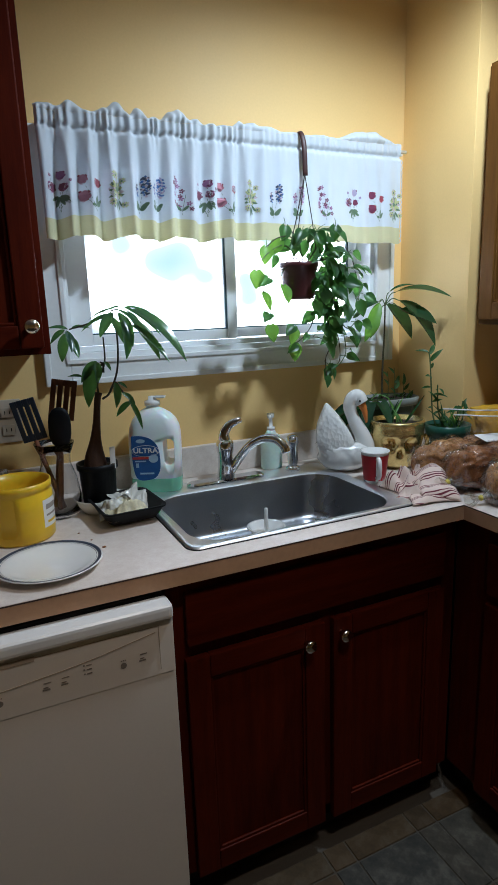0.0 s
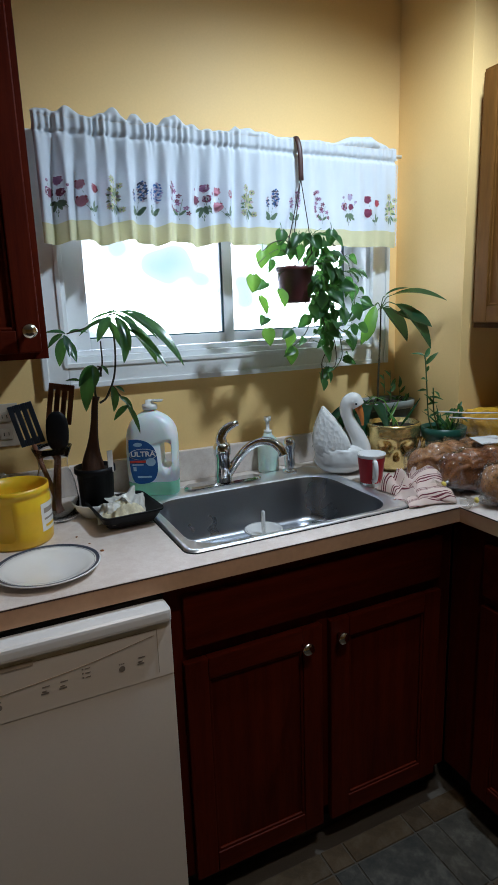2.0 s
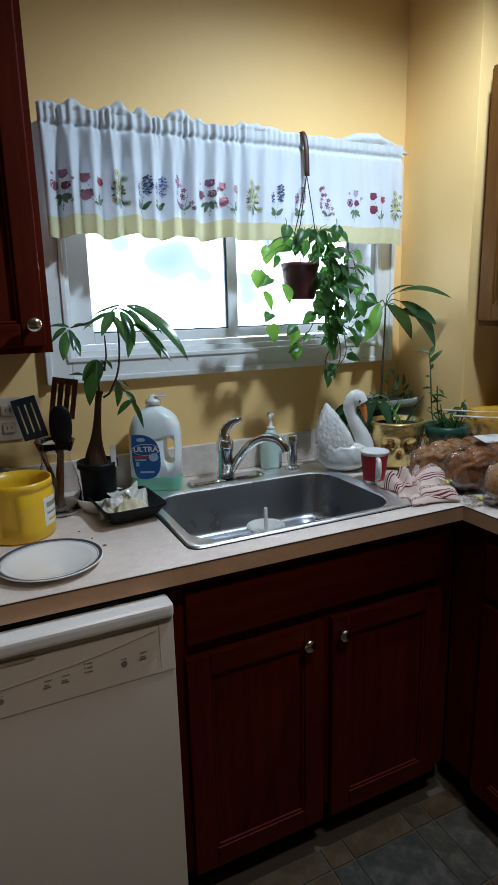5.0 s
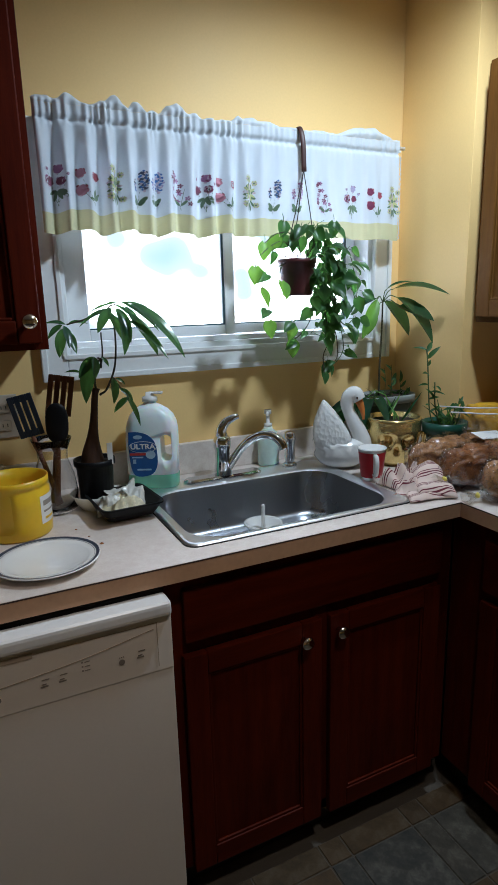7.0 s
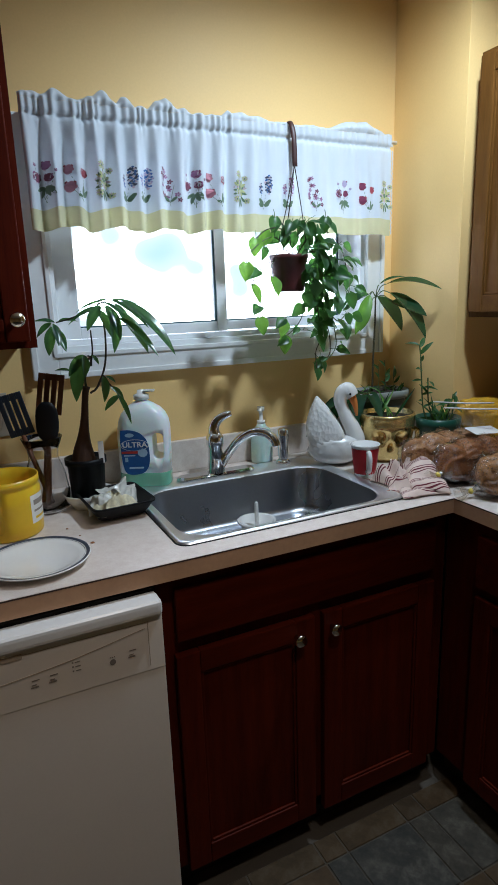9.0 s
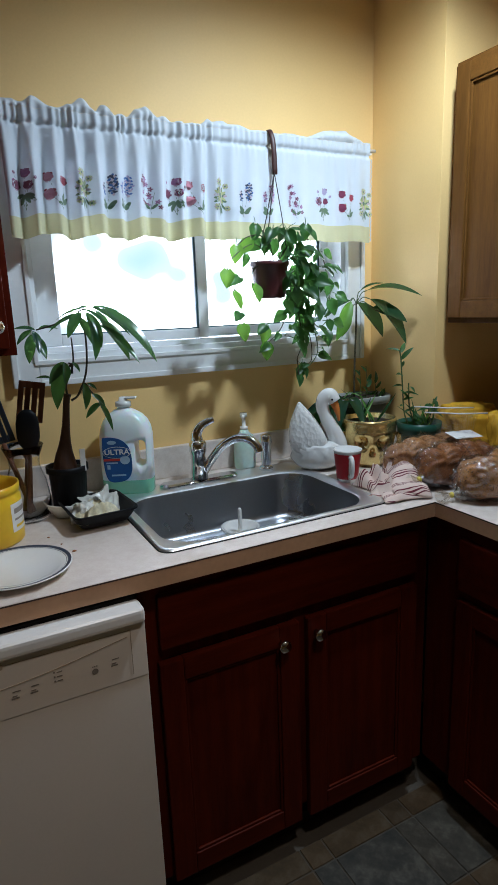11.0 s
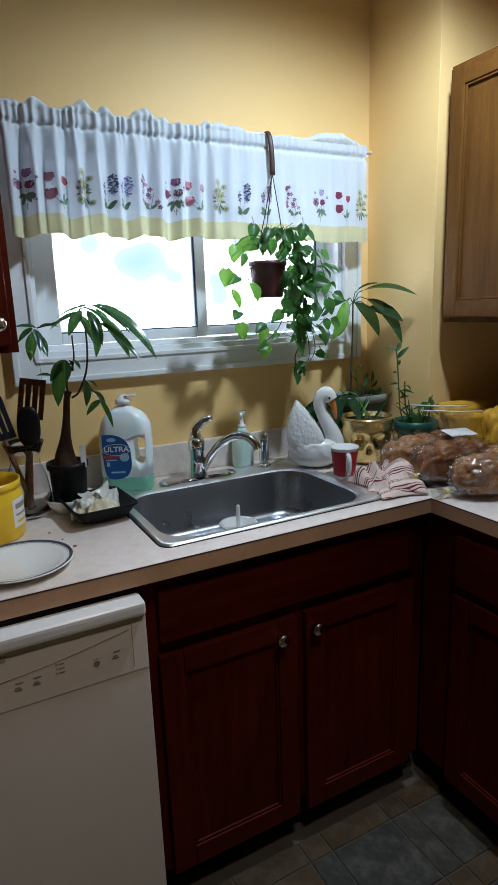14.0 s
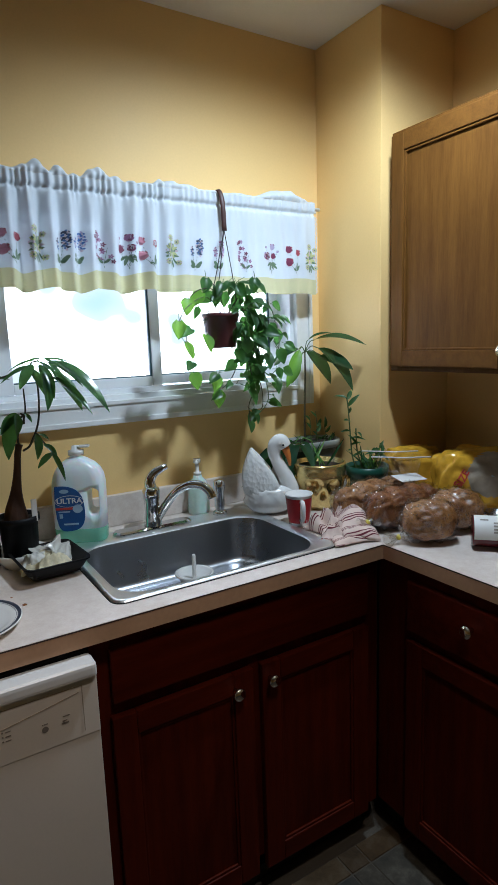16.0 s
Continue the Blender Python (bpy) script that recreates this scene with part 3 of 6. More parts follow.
# thin facing that paints the shaded tone onto the counter's front edge
part("edge_strip", box(CL, FRONT - 0.0010, CT - 0.0398, CORNER - 0.0012, FRONT - 0.0002, CT - 0.0038), M["nosing"], counter, "counter front edge, its laminate toned tan for shade")
part("edge_strip", box(CORNER - 0.0010, CR, CT - 0.0398, CORNER - 0.0002, FRONT - 0.0012, CT - 0.0038), M["nosing"], counter)
part("edge_seam", box(CL, FRONT - 0.0012, CT - 0.0034, CORNER, FRONT - 0.0002, CT - 0.0008), M["seam"], counter, "thin dark laminate seam")
part("edge_seam", box(CORNER - 0.0012, CR, CT - 0.0034, CORNER - 0.0002, FRONT - 0.0014, CT - 0.0008), M["seam"], counter)
bs = thing("backsplash", 0, 0, CT, label="low beige laminate backsplash along the wall", category="backsplash")
part("back_strip", box(CL, -0.021, 0.0005, CHASE_X - 0.0215, -0.001, 0.098, 0.003), M["laminate"], bs)
part("return_strip", box(CHASE_X - 0.021, CHASE_Y, 0.0005, CHASE_X - 0.001, -0.001, 0.098, 0.003), M["laminate"], bs)


# ---- cabinets ----
def knob_at(parent, m):
    k = lathe([(0, 0), (0.006, 0), (0.006, 0.012), (0.008, 0.014), (0.0155, 0.019), (0.0165, 0.023), (0.0145, 0.028), (0.008, 0.031), (0, 0.032)], 20)
    return part("knob", k, M["knob"], parent, "round polished nickel knob", True, m)


def panel_door(name, w, h, parent, at, rail=0.055, label="", across="wood_flat", face="wood"):
    """A framed door: x across, z up, front towards -y."""
    d = part(name, box(rail - 0.008, -0.010, rail - 0.008, w - rail + 0.008, -0.002, h - rail + 0.008), M[face], parent, label, at=at)
    for nm, a, mm in (("stile", (0, 0, rail, h), face), ("stile", (w - rail, 0, w, h), face), ("rail", (rail, 0, w - rail, rail), across), ("rail", (rail, h - rail, w - rail, h), across)):
        part(nm, box(a[0] + 0.0003, -0.020, a[1] + 0.0003, a[2] - 0.0003, -0.0005, a[3] - 0.0003, 0.003), M[mm], d)
    r = rail
    bead = bmesh.new()
    for x0, z0, x1, z1 in ((r, r, r + 0.007, h - r), (w - r - 0.007, r, w - r, h - r), (r + 0.007, r, w - r - 0.007, r + 0.007), (r + 0.007, h - r - 0.007, w - r - 0.007, h - r)):
        box(x0, -0.0165, z0, x1, -0.0102, z1, 0.0025, bm=bead)
    part("bead", bead, M[face], d)
    return d


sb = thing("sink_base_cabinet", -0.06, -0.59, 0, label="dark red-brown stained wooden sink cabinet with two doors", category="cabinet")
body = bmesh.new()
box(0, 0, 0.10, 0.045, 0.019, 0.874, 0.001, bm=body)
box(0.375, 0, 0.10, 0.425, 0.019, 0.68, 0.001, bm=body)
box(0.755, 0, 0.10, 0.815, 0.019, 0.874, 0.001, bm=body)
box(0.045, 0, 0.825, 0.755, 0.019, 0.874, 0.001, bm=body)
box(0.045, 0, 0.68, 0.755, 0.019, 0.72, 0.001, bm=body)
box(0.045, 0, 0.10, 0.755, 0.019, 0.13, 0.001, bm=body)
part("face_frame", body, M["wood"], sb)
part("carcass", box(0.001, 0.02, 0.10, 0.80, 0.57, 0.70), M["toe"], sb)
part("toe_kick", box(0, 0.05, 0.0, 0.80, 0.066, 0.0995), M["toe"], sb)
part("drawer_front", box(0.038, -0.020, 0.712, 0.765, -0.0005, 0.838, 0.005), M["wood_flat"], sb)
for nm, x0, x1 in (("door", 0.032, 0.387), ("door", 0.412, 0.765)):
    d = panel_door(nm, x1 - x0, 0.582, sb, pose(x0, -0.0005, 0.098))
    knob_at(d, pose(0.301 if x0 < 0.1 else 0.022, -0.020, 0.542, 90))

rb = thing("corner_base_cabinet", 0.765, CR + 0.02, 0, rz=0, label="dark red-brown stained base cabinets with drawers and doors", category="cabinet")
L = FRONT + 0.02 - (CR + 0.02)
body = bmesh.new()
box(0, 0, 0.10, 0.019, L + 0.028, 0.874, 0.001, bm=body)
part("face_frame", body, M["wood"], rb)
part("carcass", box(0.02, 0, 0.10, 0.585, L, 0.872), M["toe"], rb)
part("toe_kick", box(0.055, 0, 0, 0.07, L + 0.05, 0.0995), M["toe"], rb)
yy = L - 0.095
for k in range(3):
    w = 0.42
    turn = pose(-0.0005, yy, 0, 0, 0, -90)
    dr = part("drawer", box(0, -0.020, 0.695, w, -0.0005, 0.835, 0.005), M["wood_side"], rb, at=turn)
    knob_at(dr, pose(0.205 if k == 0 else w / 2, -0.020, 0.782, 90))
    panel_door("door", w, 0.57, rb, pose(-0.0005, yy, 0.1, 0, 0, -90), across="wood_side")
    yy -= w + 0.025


def wall_cabinet(name, x, y, z, rz, w, h, depth, doors, label, across, face="wood"):
    c = thing(name, x, y, z, rz, label, "cabinet", "wall cabinets")
    part("body", box(0, 0.0205, 0, w, depth, h, 0.001), M[face], c)
    ff = bmesh.new()
    box(0, 0, 0, 0.03, 0.02, h, 0.001, bm=ff)
    box(w - 0.03, 0, 0, w, 0.02, h, 0.001, bm=ff)
    box(0.03, 0, 0, w - 0.03, 0.02, 0.035, 0.001, bm=ff)
    box(0.03, 0, h - 0.035, w - 0.03, 0.02, h, 0.001, bm=ff)
    part("face_frame", ff, M[face], c)
    dw_ = (w - 0.03 - 0.012 * (doors - 1)) / doors
    made = []
    for i in range(doors):
        made.append(panel_door("door", dw_, h - 0.03, c, pose(0.015 + i * (dw_ + 0.012), -0.0005, 0.015), 0.05, across=across, face=face))
    return c, made, dw_


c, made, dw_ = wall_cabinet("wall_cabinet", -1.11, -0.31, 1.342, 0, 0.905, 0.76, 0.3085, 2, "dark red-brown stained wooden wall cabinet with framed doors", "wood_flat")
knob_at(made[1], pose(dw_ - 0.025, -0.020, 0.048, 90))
# right-hand cabinet wears the lamplit tone of the stain
c, made, dw_ = wall_cabinet("wall_cabinet", 1.045, -0.352, 1.357, -90, 0.92, 0.715, 0.309, 2, "stained wooden wall cabinet with recessed panel doors, toned golden for lamplight", "lit_wood_side", "lit_wood")
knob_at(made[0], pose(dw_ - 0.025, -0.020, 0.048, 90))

# ---- dishwasher ----
dwr = thing("dishwasher", -0.665, -0.62, 0, label="white built-in dishwasher with a push-button control panel", category="dishwasher")
W = 0.598
part("tub", box(0.004, 0.0, 0.10, W - 0.004, 0.56, 0.862), M["black_gap"], dwr)
part("door", box(0, -0.038, 0.105, W, -0.0005, 0.7028, 0.0015), M["dw"], dwr)
part("door_seam", box(0.002, -0.0372, 0.7005, W - 0.002, -0.002, 0.7045), M["dw_line"], dwr)
cp = part("control_panel", box(0, -0.0395, 0.7034, W, -0.0005, 0.825, 0.0015), M["dw"], dwr)
part("top_band", box(0, -0.052, 0.8255, W, -0.0005, 0.858, 0.010, 3), M["dw_band"], dwr, "white rounded top edge")
ins = bmesh.new()
for a in ((0.03, 0.812, W - 0.03, 0.8135), (W - 0.032, 0.715, W - 0.0305, 0.812), (0.0305, 0.715, 0.032, 0.812)):
    box(a[0], -0.0408, a[1], a[2], -0.0401, a[3], bm=ins)
part("inlay_line", ins, M["dw_line"], cp)
wave = bmesh.new()
tube(smooth_line([(0.02, -0.0402, 0.745), (0.15, -0.0402, 0.752), (0.28, -0.0402, 0.762), (0.42, -0.0402, 0.776), (0.56, -0.0402, 0.80)]), 0.0009, 6, wave)
part("inlay_line", wave, M["dw_line"], cp)
# flat brown strip painted for the shadow in the handle recess; nothing is hollowed
part("handle_recess", box(0.06, -0.0412, 0.806, 0.33, -0.0402, 0.8165, 0.0003), M["dw_line"], cp)
for gx, n, up in ((0.215, 3, 1), (0.345, 1, 3), (0.378, 1, 3), (0.418, 3, 2), (0.492, 1, 1), (0.530, 1, 3)):
    for k in range(n):
        bx, bz = (gx + k * 0.024, 0.738 + (gx - 0.215) * 0.03) if up != 2 else (gx, 0.768 - k * 0.009)
        bt = bmesh.new()
        if up == 1:
            key = lathe([(0, 0.0), (0.0062, 0.0), (0.0062, 0.0006), (0, 0.0006)], 16)
            join(bt, key, pose(bx, -0.0401, bz, 90))
            for q in (-0.004, 0.0, 0.004):
                box(bx + q - 0.0012, -0.0407, bz + 0.010, bx + q + 0.0012, -0.0401, bz + 0.0118, bm=bt)
        elif up == 3:
            box(bx - 0.007, -0.0407, bz - 0.0022, bx + 0.007, -0.0401, bz + 0.0008, bm=bt)
            box(bx - 0.005, -0.0407, bz + 0.003, bx + 0.004, -0.0401, bz + 0.005, bm=bt)
            box(bx - 0.004, -0.0407, bz + 0.012, bx + 0.010, -0.0401, bz + 0.014, bm=bt)
        else:
            box(bx - 0.003, -0.0407, bz, bx, -0.0401, bz + 0.003, bm=bt)
            box(bx + 0.003, -0.0407, bz, bx + 0.013, -0.0401, bz + 0.0018, bm=bt)
        part("button_mark", bt, M["print"], cp)
part("kick_plate", box(0.005, 0.02, 0.0, W - 0.005, 0.035, 0.0995), M["toe"], dwr)

# ---- sink ----
sk = thing("sink", 0, 0, CT, label="stainless steel single-bowl drop-in kitchen sink", category="sink")
BX0, BX1, BY0, BY1 = SX0 + 0.032, SX1 - 0.032, SY0 + 0.030, SY1 - 0.088


def lp(x0, y0, x1, y1, r, z):
    return [(a, c2, z) for a, c2 in rounded(x0, y0, x1, y1, r)]


rim = loft([lp(SX0, SY0, SX1, SY1, 0.03, 0.0006), lp(SX0 + 0.002, SY0 + 0.002, SX1 - 0.002, SY1 - 0.002, 0.03, 0.005), lp(SX0 + 0.008, SY0 + 0.008, SX1 - 0.008, SY1 - 0.008, 0.03, 0.0065), lp(SX0 + 0.013, SY0 + 0.013, SX1 - 0.013, SY1 - 0.013, 0.03, 0.004), lp(BX0 - 0.008, BY0 - 0.008, BX1 + 0.008, BY1 + 0.008, 0.09, 0.004), lp(BX0, BY0, BX1, BY1, 0.085, -0.002)], False, False)
# narrow black loop just outside the rim
part("seal", loft([lp(SX0 - 0.003, SY0 - 0.003, SX1 + 0.003, SY1 + 0.003, 0.032, 0.0004), lp(SX0 - 0.0025, SY0 - 0.0025, SX1 + 0.0025, SY1 + 0.0025, 0.032, 0.0016), lp(SX0 + 0.001, SY0 + 0.001, SX1 - 0.001, SY1 - 0.001, 0.03, 0.0018)], False, False), M["black_gap"], sk, "thin dark line around the sink rim", True)
part("rim", rim, M["steel_rim"], sk, "steel rim toned bright for the window's reflection", True)
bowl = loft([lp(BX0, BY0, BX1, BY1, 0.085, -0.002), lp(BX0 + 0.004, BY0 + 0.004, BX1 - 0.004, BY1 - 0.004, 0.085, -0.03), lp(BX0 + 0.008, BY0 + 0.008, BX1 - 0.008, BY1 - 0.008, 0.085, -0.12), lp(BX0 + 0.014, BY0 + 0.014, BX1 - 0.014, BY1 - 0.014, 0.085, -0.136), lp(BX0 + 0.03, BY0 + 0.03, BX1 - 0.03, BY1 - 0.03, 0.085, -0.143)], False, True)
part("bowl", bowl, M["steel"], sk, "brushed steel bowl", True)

# drain strainer standing in the bowl
st_ = thing("sink_strainer", 0.356, -0.246, CT - 0.1425, label="white plastic sink strainer with an upright metal handle", category="strainer")
part("basket", lathe([(0, 0.001), (0.04, 0.001), (0.052, 0.02), (0.058, 0.026), (0.057, 0.030), (0.050, 0.028), (0.04, 0.012), (0, 0.008)], 28), M["ceramic"], st_, smooth=True)
part("handle", tube([(0, 0, 0.008), (0, 0, 0.03), (0, 0, 0.078), (0, 0, 0.084)], lambda t: 0.006 if t < 0.9 else 0.004, 12), M["rod"], st_, "upright metal handle", True)

# ---- faucet ----
fa = thing("faucet", 0.285, -0.125, CT + 0.0045, label="chrome single-lever kitchen faucet with an arched spout", category="faucet")
part("base_plate", loft([lp(-0.125, -0.026, 0.125, 0.026, 0.025, 0), lp(-0.125, -0.026, 0.125, 0.026, 0.025, 0.006), lp(-0.118, -0.019, 0.118, 0.019, 0.018, 0.011)]), M["chrome"], fa, smooth=False)
part("body", lathe([(0.027, 0.0112), (0.026, 0.03), (0.023, 0.05), (0.0225, 0.085), (0.026, 0.095), (0.026, 0.118), (0.021, 0.128), (0.0, 0.131)], 24), M["chrome"], fa, smooth=True)
part("lever", tube(smooth_line([(0, 0, 0.12), (-0.002, 0.0, 0.145), (0.012, -0.002, 0.168), (0.036, -0.006, 0.181), (0.052, -0.008, 0.184)]), lambda t: 0.019 - 0.011 * t, 14, flat=0.75), M["chrome"], fa, smooth=True)
part("spout", tube(smooth_line([(0.012, -0.006, 0.03), (0.035, -0.022, 0.07), (0.06, -0.048, 0.112), (0.09, -0.078, 0.135), (0.117, -0.106, 0.134), (0.133, -0.124, 0.116), (0.138, -0.130, 0.098)], 8), lambda t: 0.0145 - 0.002 * math.sin(t * 3), 14), M["chrome"], fa, smooth=True)
sp = thing("side_sprayer", 0.520, -0.118, CT + 0.0045, label="chrome side sprayer beside the faucet", category="sprayer")
part("collar", lathe([(0, 0), (0.024, 0), (0.022, 0.008), (0.015, 0.014), (0, 0.014)], 20), M["chrome"], sp, smooth=True)
part("head", lathe([(0.0135, 0.0142), (0.0165, 0.03), (0.0165, 0.075), (0.02, 0.09), (0.018, 0.108), (0.01, 0.114), (0, 0.115)], 20), M["chrome"], sp, smooth=True)
so = thing("soap_dispenser", 0.478, -0.052, CT, label="clear pump bottle of pale green hand soap", category="soap bottle")
part("bottle", lathe([(0, 0.0005), (0.034, 0.001), (0.037, 0.01), (0.037, 0.085), (0.03, 0.108), (0.016, 0.12), (0.014, 0.128), (0, 0.128)], 24, bend=lambda a: 1 - 0.12 * abs(math.sin(a))), M["soap"], so, smooth=True)
part("pump", tube([(0, 0, 0.128), (0, 0, 0.138), (0, 0, 0.1385), (0, 0, 0.168), (0, 0, 0.169), (0, 0, 0.182)], lambda t: 0.013 if t < 0.3 else (0.006 if t < 0.7 else 0.012), 14), M["ceramic"], so, "white pump head", True)
part("nozzle", tube([(0, 0, 0.176), (-0.012, -0.02, 0.176), (-0.018, -0.03, 0.172)], 0.005, 10), M["ceramic"], so, smooth=True)

# ---- curtain ----
RODZ = 1.902
cu = thing("curtain_rod", 0.4, -0.07, RODZ, label="thin white curtain rod over the window", category="curtain rod")
part("rod", tube([(-0.556, 0, 0), (0, 0, 0), (0.583, 0, 0)], 0.0055, 12), M["rod"], cu, smooth=True)
for s in (-0.540, 0.565):
    part("bracket", box(s - 0.006, 0.0, -0.012, s + 0.006, 0.0695, 0.006, 0.002), M["rod"], cu)


def fold(x, d):
    """How far the cloth stands out at x, d metres under the rod."""
    loose = 1.0 if x < 0.28 else max(0.22, 1.0 - (x - 0.28) * 3.2)
    g = 0.0065 * (1.0 if x < 0.40 else 0.45) * (0.6 + 0.8 * noise.noise(Vector((x * 40, 4, 0)))) * math.sin(x * 330 + 5 * noise.noise(Vector((x * 14, 0, 0)))) * math.exp(-max(d - 0.018, 0) * 55)
    ph = x * 112 + 3.0 * noise.noise(Vector((x * 5, 3, d * 1.5)))
    w = 0.019 * loose * (math.sin(ph) + 0.5 * noise.noise(Vector((x * 30, d * 3, 5)))) * min(1, 0.25 + max(d, 0) * 5)
    stitch = 0.009 * math.exp(-((d - 0.021) / 0.006) ** 2)
    return -0.0175 + g + stitch - w - 0.004 * loose


def ruffle(x):
    """How high the frill stands at x: rounded puffs, and a low long one at the far end."""
    h = 0.009 + (0.003 * math.sin(x * 150 + 2 * noise.noise(Vector((x * 12, 1, 0)))) if x < 0.4 else 0.002 * math.sin(x * 60))
    for c0, up, wd in ((-0.135, 0.014, 0.02), (-0.072, 0.020, 0.028), (0.0, 0.008, 0.016), (0.042, 0.027, 0.026), (0.100, 0.018, 0.018), (0.205, 0.026, 0.030), (0.255, 0.008, 0.014), (0.41, 0.014, 0.04), (0.48, 0.010, 0.03), (0.83, 0.026, 0.075)):
        h += up * math.exp(-abs((x - c0) / wd) ** 3)
    return h


va = thing("window_valance", 0.4, -0.07, RODZ, label="white cotton valance with printed flowers and a yellow-green hem", category="curtain")
VX0, VX1 = -0.562, 0.548
NX = 420


def sheet(ds, proud=0.0, x0=VX0, x1=VX1):
    b = bmesh.new()
    grid = []
    for i in range(NX + 1):
        x = x0 + (x1 - x0) * i / NX
        wx = x + 0.4
        row = []
        for d in ds:
            sag = 0.007 * math.sin(wx * 46 + 2 + 2 * noise.noise(Vector((wx * 6, 2, 2)))) * min(1, max(d, 0) * 4) * (1 if wx < 0.35 else 0.3)
            row.append(b.verts.new((x, fold(wx, d) - proud, -d - sag)))
        grid.append(row)
    for a, c2 in zip(grid, grid[1:]):
        for k in range(len(ds) - 1):
            b.faces.new((a[k], c2[k], c2[k + 1], a[k + 1]))
    return b


part("cloth", sheet([-0.012, -0.006, 0.0, 0.006, 0.011, 0.016, 0.02, 0.0245, 0.029] + [0.02 + 0.215 * k / 14 for k in range(1, 15)]), M["curtain"], va, smooth=True)
part("hem_band", sheet([0.2335, 0.246, 0.258, 0.270, 0.283], 0.0009), M["band"], va, "yellow-green hem band", True)
b = bmesh.new()
grid = []
for i in range(NX + 1):
    x = VX0 + (VX1 - VX0) * i / NX
    wx = x + 0.4
    h = ruffle(wx)
    grid.append([b.verts.new((x, fold(wx, 0) * (1 - t) + t * (-0.004 + 0.012 * noise.noise(Vector((wx * 38, t * 2, 1)))) - 0.45 * h * math.sin(t * math.pi), 0.0122 + h * t)) for t in (0, 0.25, 0.5, 0.75, 1)])
for a, c2 in zip(grid, grid[1:]):
    for k in range(4):
        b.faces.new((a[k], c2[k], c2[k + 1], a[k + 1]))
part("ruffle", b, M["curtain"], va, "gathered ruffle above the rod", True)


def motif(kind, x, z, seed, a_sun=False):
    """A printed flower on the cloth; x and z in the valance's space."""
    rnd = random.Random(seed)
    b = bmesh.new()

    def dab(dx, dz, r, mi, squash=1.0, turn=0.0, n=9, pet=0.25):
        vs = []
        for k in range(n * 2):
            a = 2 * math.pi * k / (n * 2)
            q = 1.3 * r * (1 - pet * (k % 2)) * (0.9 + 0.2 * rnd.random())
            u, w = q * math.cos(a), q * math.sin(a) * squash
            px = x + 1.3 * dx + u * math.cos(turn) - w * math.sin(turn)
            pz = z + 1.3 * dz + u * math.sin(turn) + w * math.cos(turn)
            vs.append(b.verts.new((px, fold(px + 0.4, -pz) - 0.0012, pz)))
        f = b.faces.new(vs)
        f.material_index = mi

    def blade(ax, az, ex, ez, w):
        dab((ax + ex) / 2, (az + ez) / 2, math.hypot(ex - ax, ez - az) / 2.4, 2, w / max(0.006, math.hypot(ex - ax, ez - az)) * 1.6, math.atan2(ez - az, ex - ax), 7, 0.04)

    def stalk(dx, dz, ex, ez):
        for k in range(9):
            t = k / 8
            dab(dx + (ex - dx) * t, dz + (ez - dz) * t, 0.0026, 2, 0.16, math.atan2(ez - dz, ex - dx), 4, 0.0)

    def bloom(dx, dz, r, mi, eye=3):
        dab(dx, dz, r * 0.74, mi, 0.95, rnd.uniform(0, 3), 12, 0.06)
        for k in range(17):
            a, q = k * 2.4, r * 0.80 * math.sqrt((k + 2.0) / 19)
            dab(dx + q * math.cos(a), dz + q * math.sin(a), r * rnd.uniform(0.17, 0.27), (mi + (k % 2 == 0)) % 2 if k % 3 else 4, 0.5, a + 1.57, 6, 0.05)
        dab(dx, dz, r * 0.13, eye, n=5)

    if kind == "bunch":
        for ex, ez in ((-0.014, -0.022), (0.018, -0.018), (0.009, -0.030), (-0.006, -0.034), (0.020, -0.028)):
            blade(0.002, -0.010, ex, ez, 0.0048)
        for dx, dz in ((0.005, 0.026), (-0.014, 0.004), (0.008, 0.004), (-0.016, 0.024), (0.020, 0.016)):
            stalk(dx, dz, 0.002, -0.038)
        for dx, dz, r, mi in ((0.005, 0.026, 0.0105, 1), (-0.013, 0.003, 0.0125, 0), (0.008, 0.004, 0.010, 0), (-0.016, 0.024, 0.004, 1), (0.020, 0.015, 0.004, 1)):
            bloom(dx, dz, r, mi)
    elif kind == "rose":
        for dx, dz in ((-0.014, 0.022), (0.014, 0.014), (-0.012, -0.010)):
            stalk(dx, dz, 0.008, -0.036)
        for ex, ez in ((0.022, -0.014), (0.019, -0.022), (-0.002, -0.024), (0.012, -0.006)):
            blade(0.008, -0.030, ex, ez, 0.0045)
        for dx, dz, r, mi in ((-0.014, 0.022, 0.0115, 1), (0.014, 0.015, 0.011, 0), (-0.013, -0.009, 0.0135, 1)):
            bloom(dx, dz, r, mi)
    elif kind == "sprig":
        stalk(-0.014, 0.034, 0.004, -0.036)
        stalk(0.010, 0.000, 0.004, -0.03)
        blade(0.004, -0.030, -0.008, -0.016, 0.004)
        blade(0.004, -0.030, 0.014, -0.020, 0.004)
        for k in range(15):
            t = k / 14
            px, pz = -0.012 + 0.016 * t + (0.005 + 0.012 * t) * math.sin(k * 2.4), 0.034 - 0.060 * t + rnd.uniform(-0.005, 0.005)
            for q in range(5):
                dab(px + 0.0028 * math.cos(q * 1.257), pz + 0.0028 * math.sin(q * 1.257), 0.0024, k % 2, 0.6, q * 1.257, 4, 0.1)
    elif a_sun:
        for k in range(11):
            an = k * 0.571 + rnd.uniform(-0.15, 0.15)
            blade(0.004 * math.cos(an), -0.004 + 0.01 * math.sin(an), 0.019 * math.cos(an), -0.006 + 0.032 * math.sin(an), 0.0036)
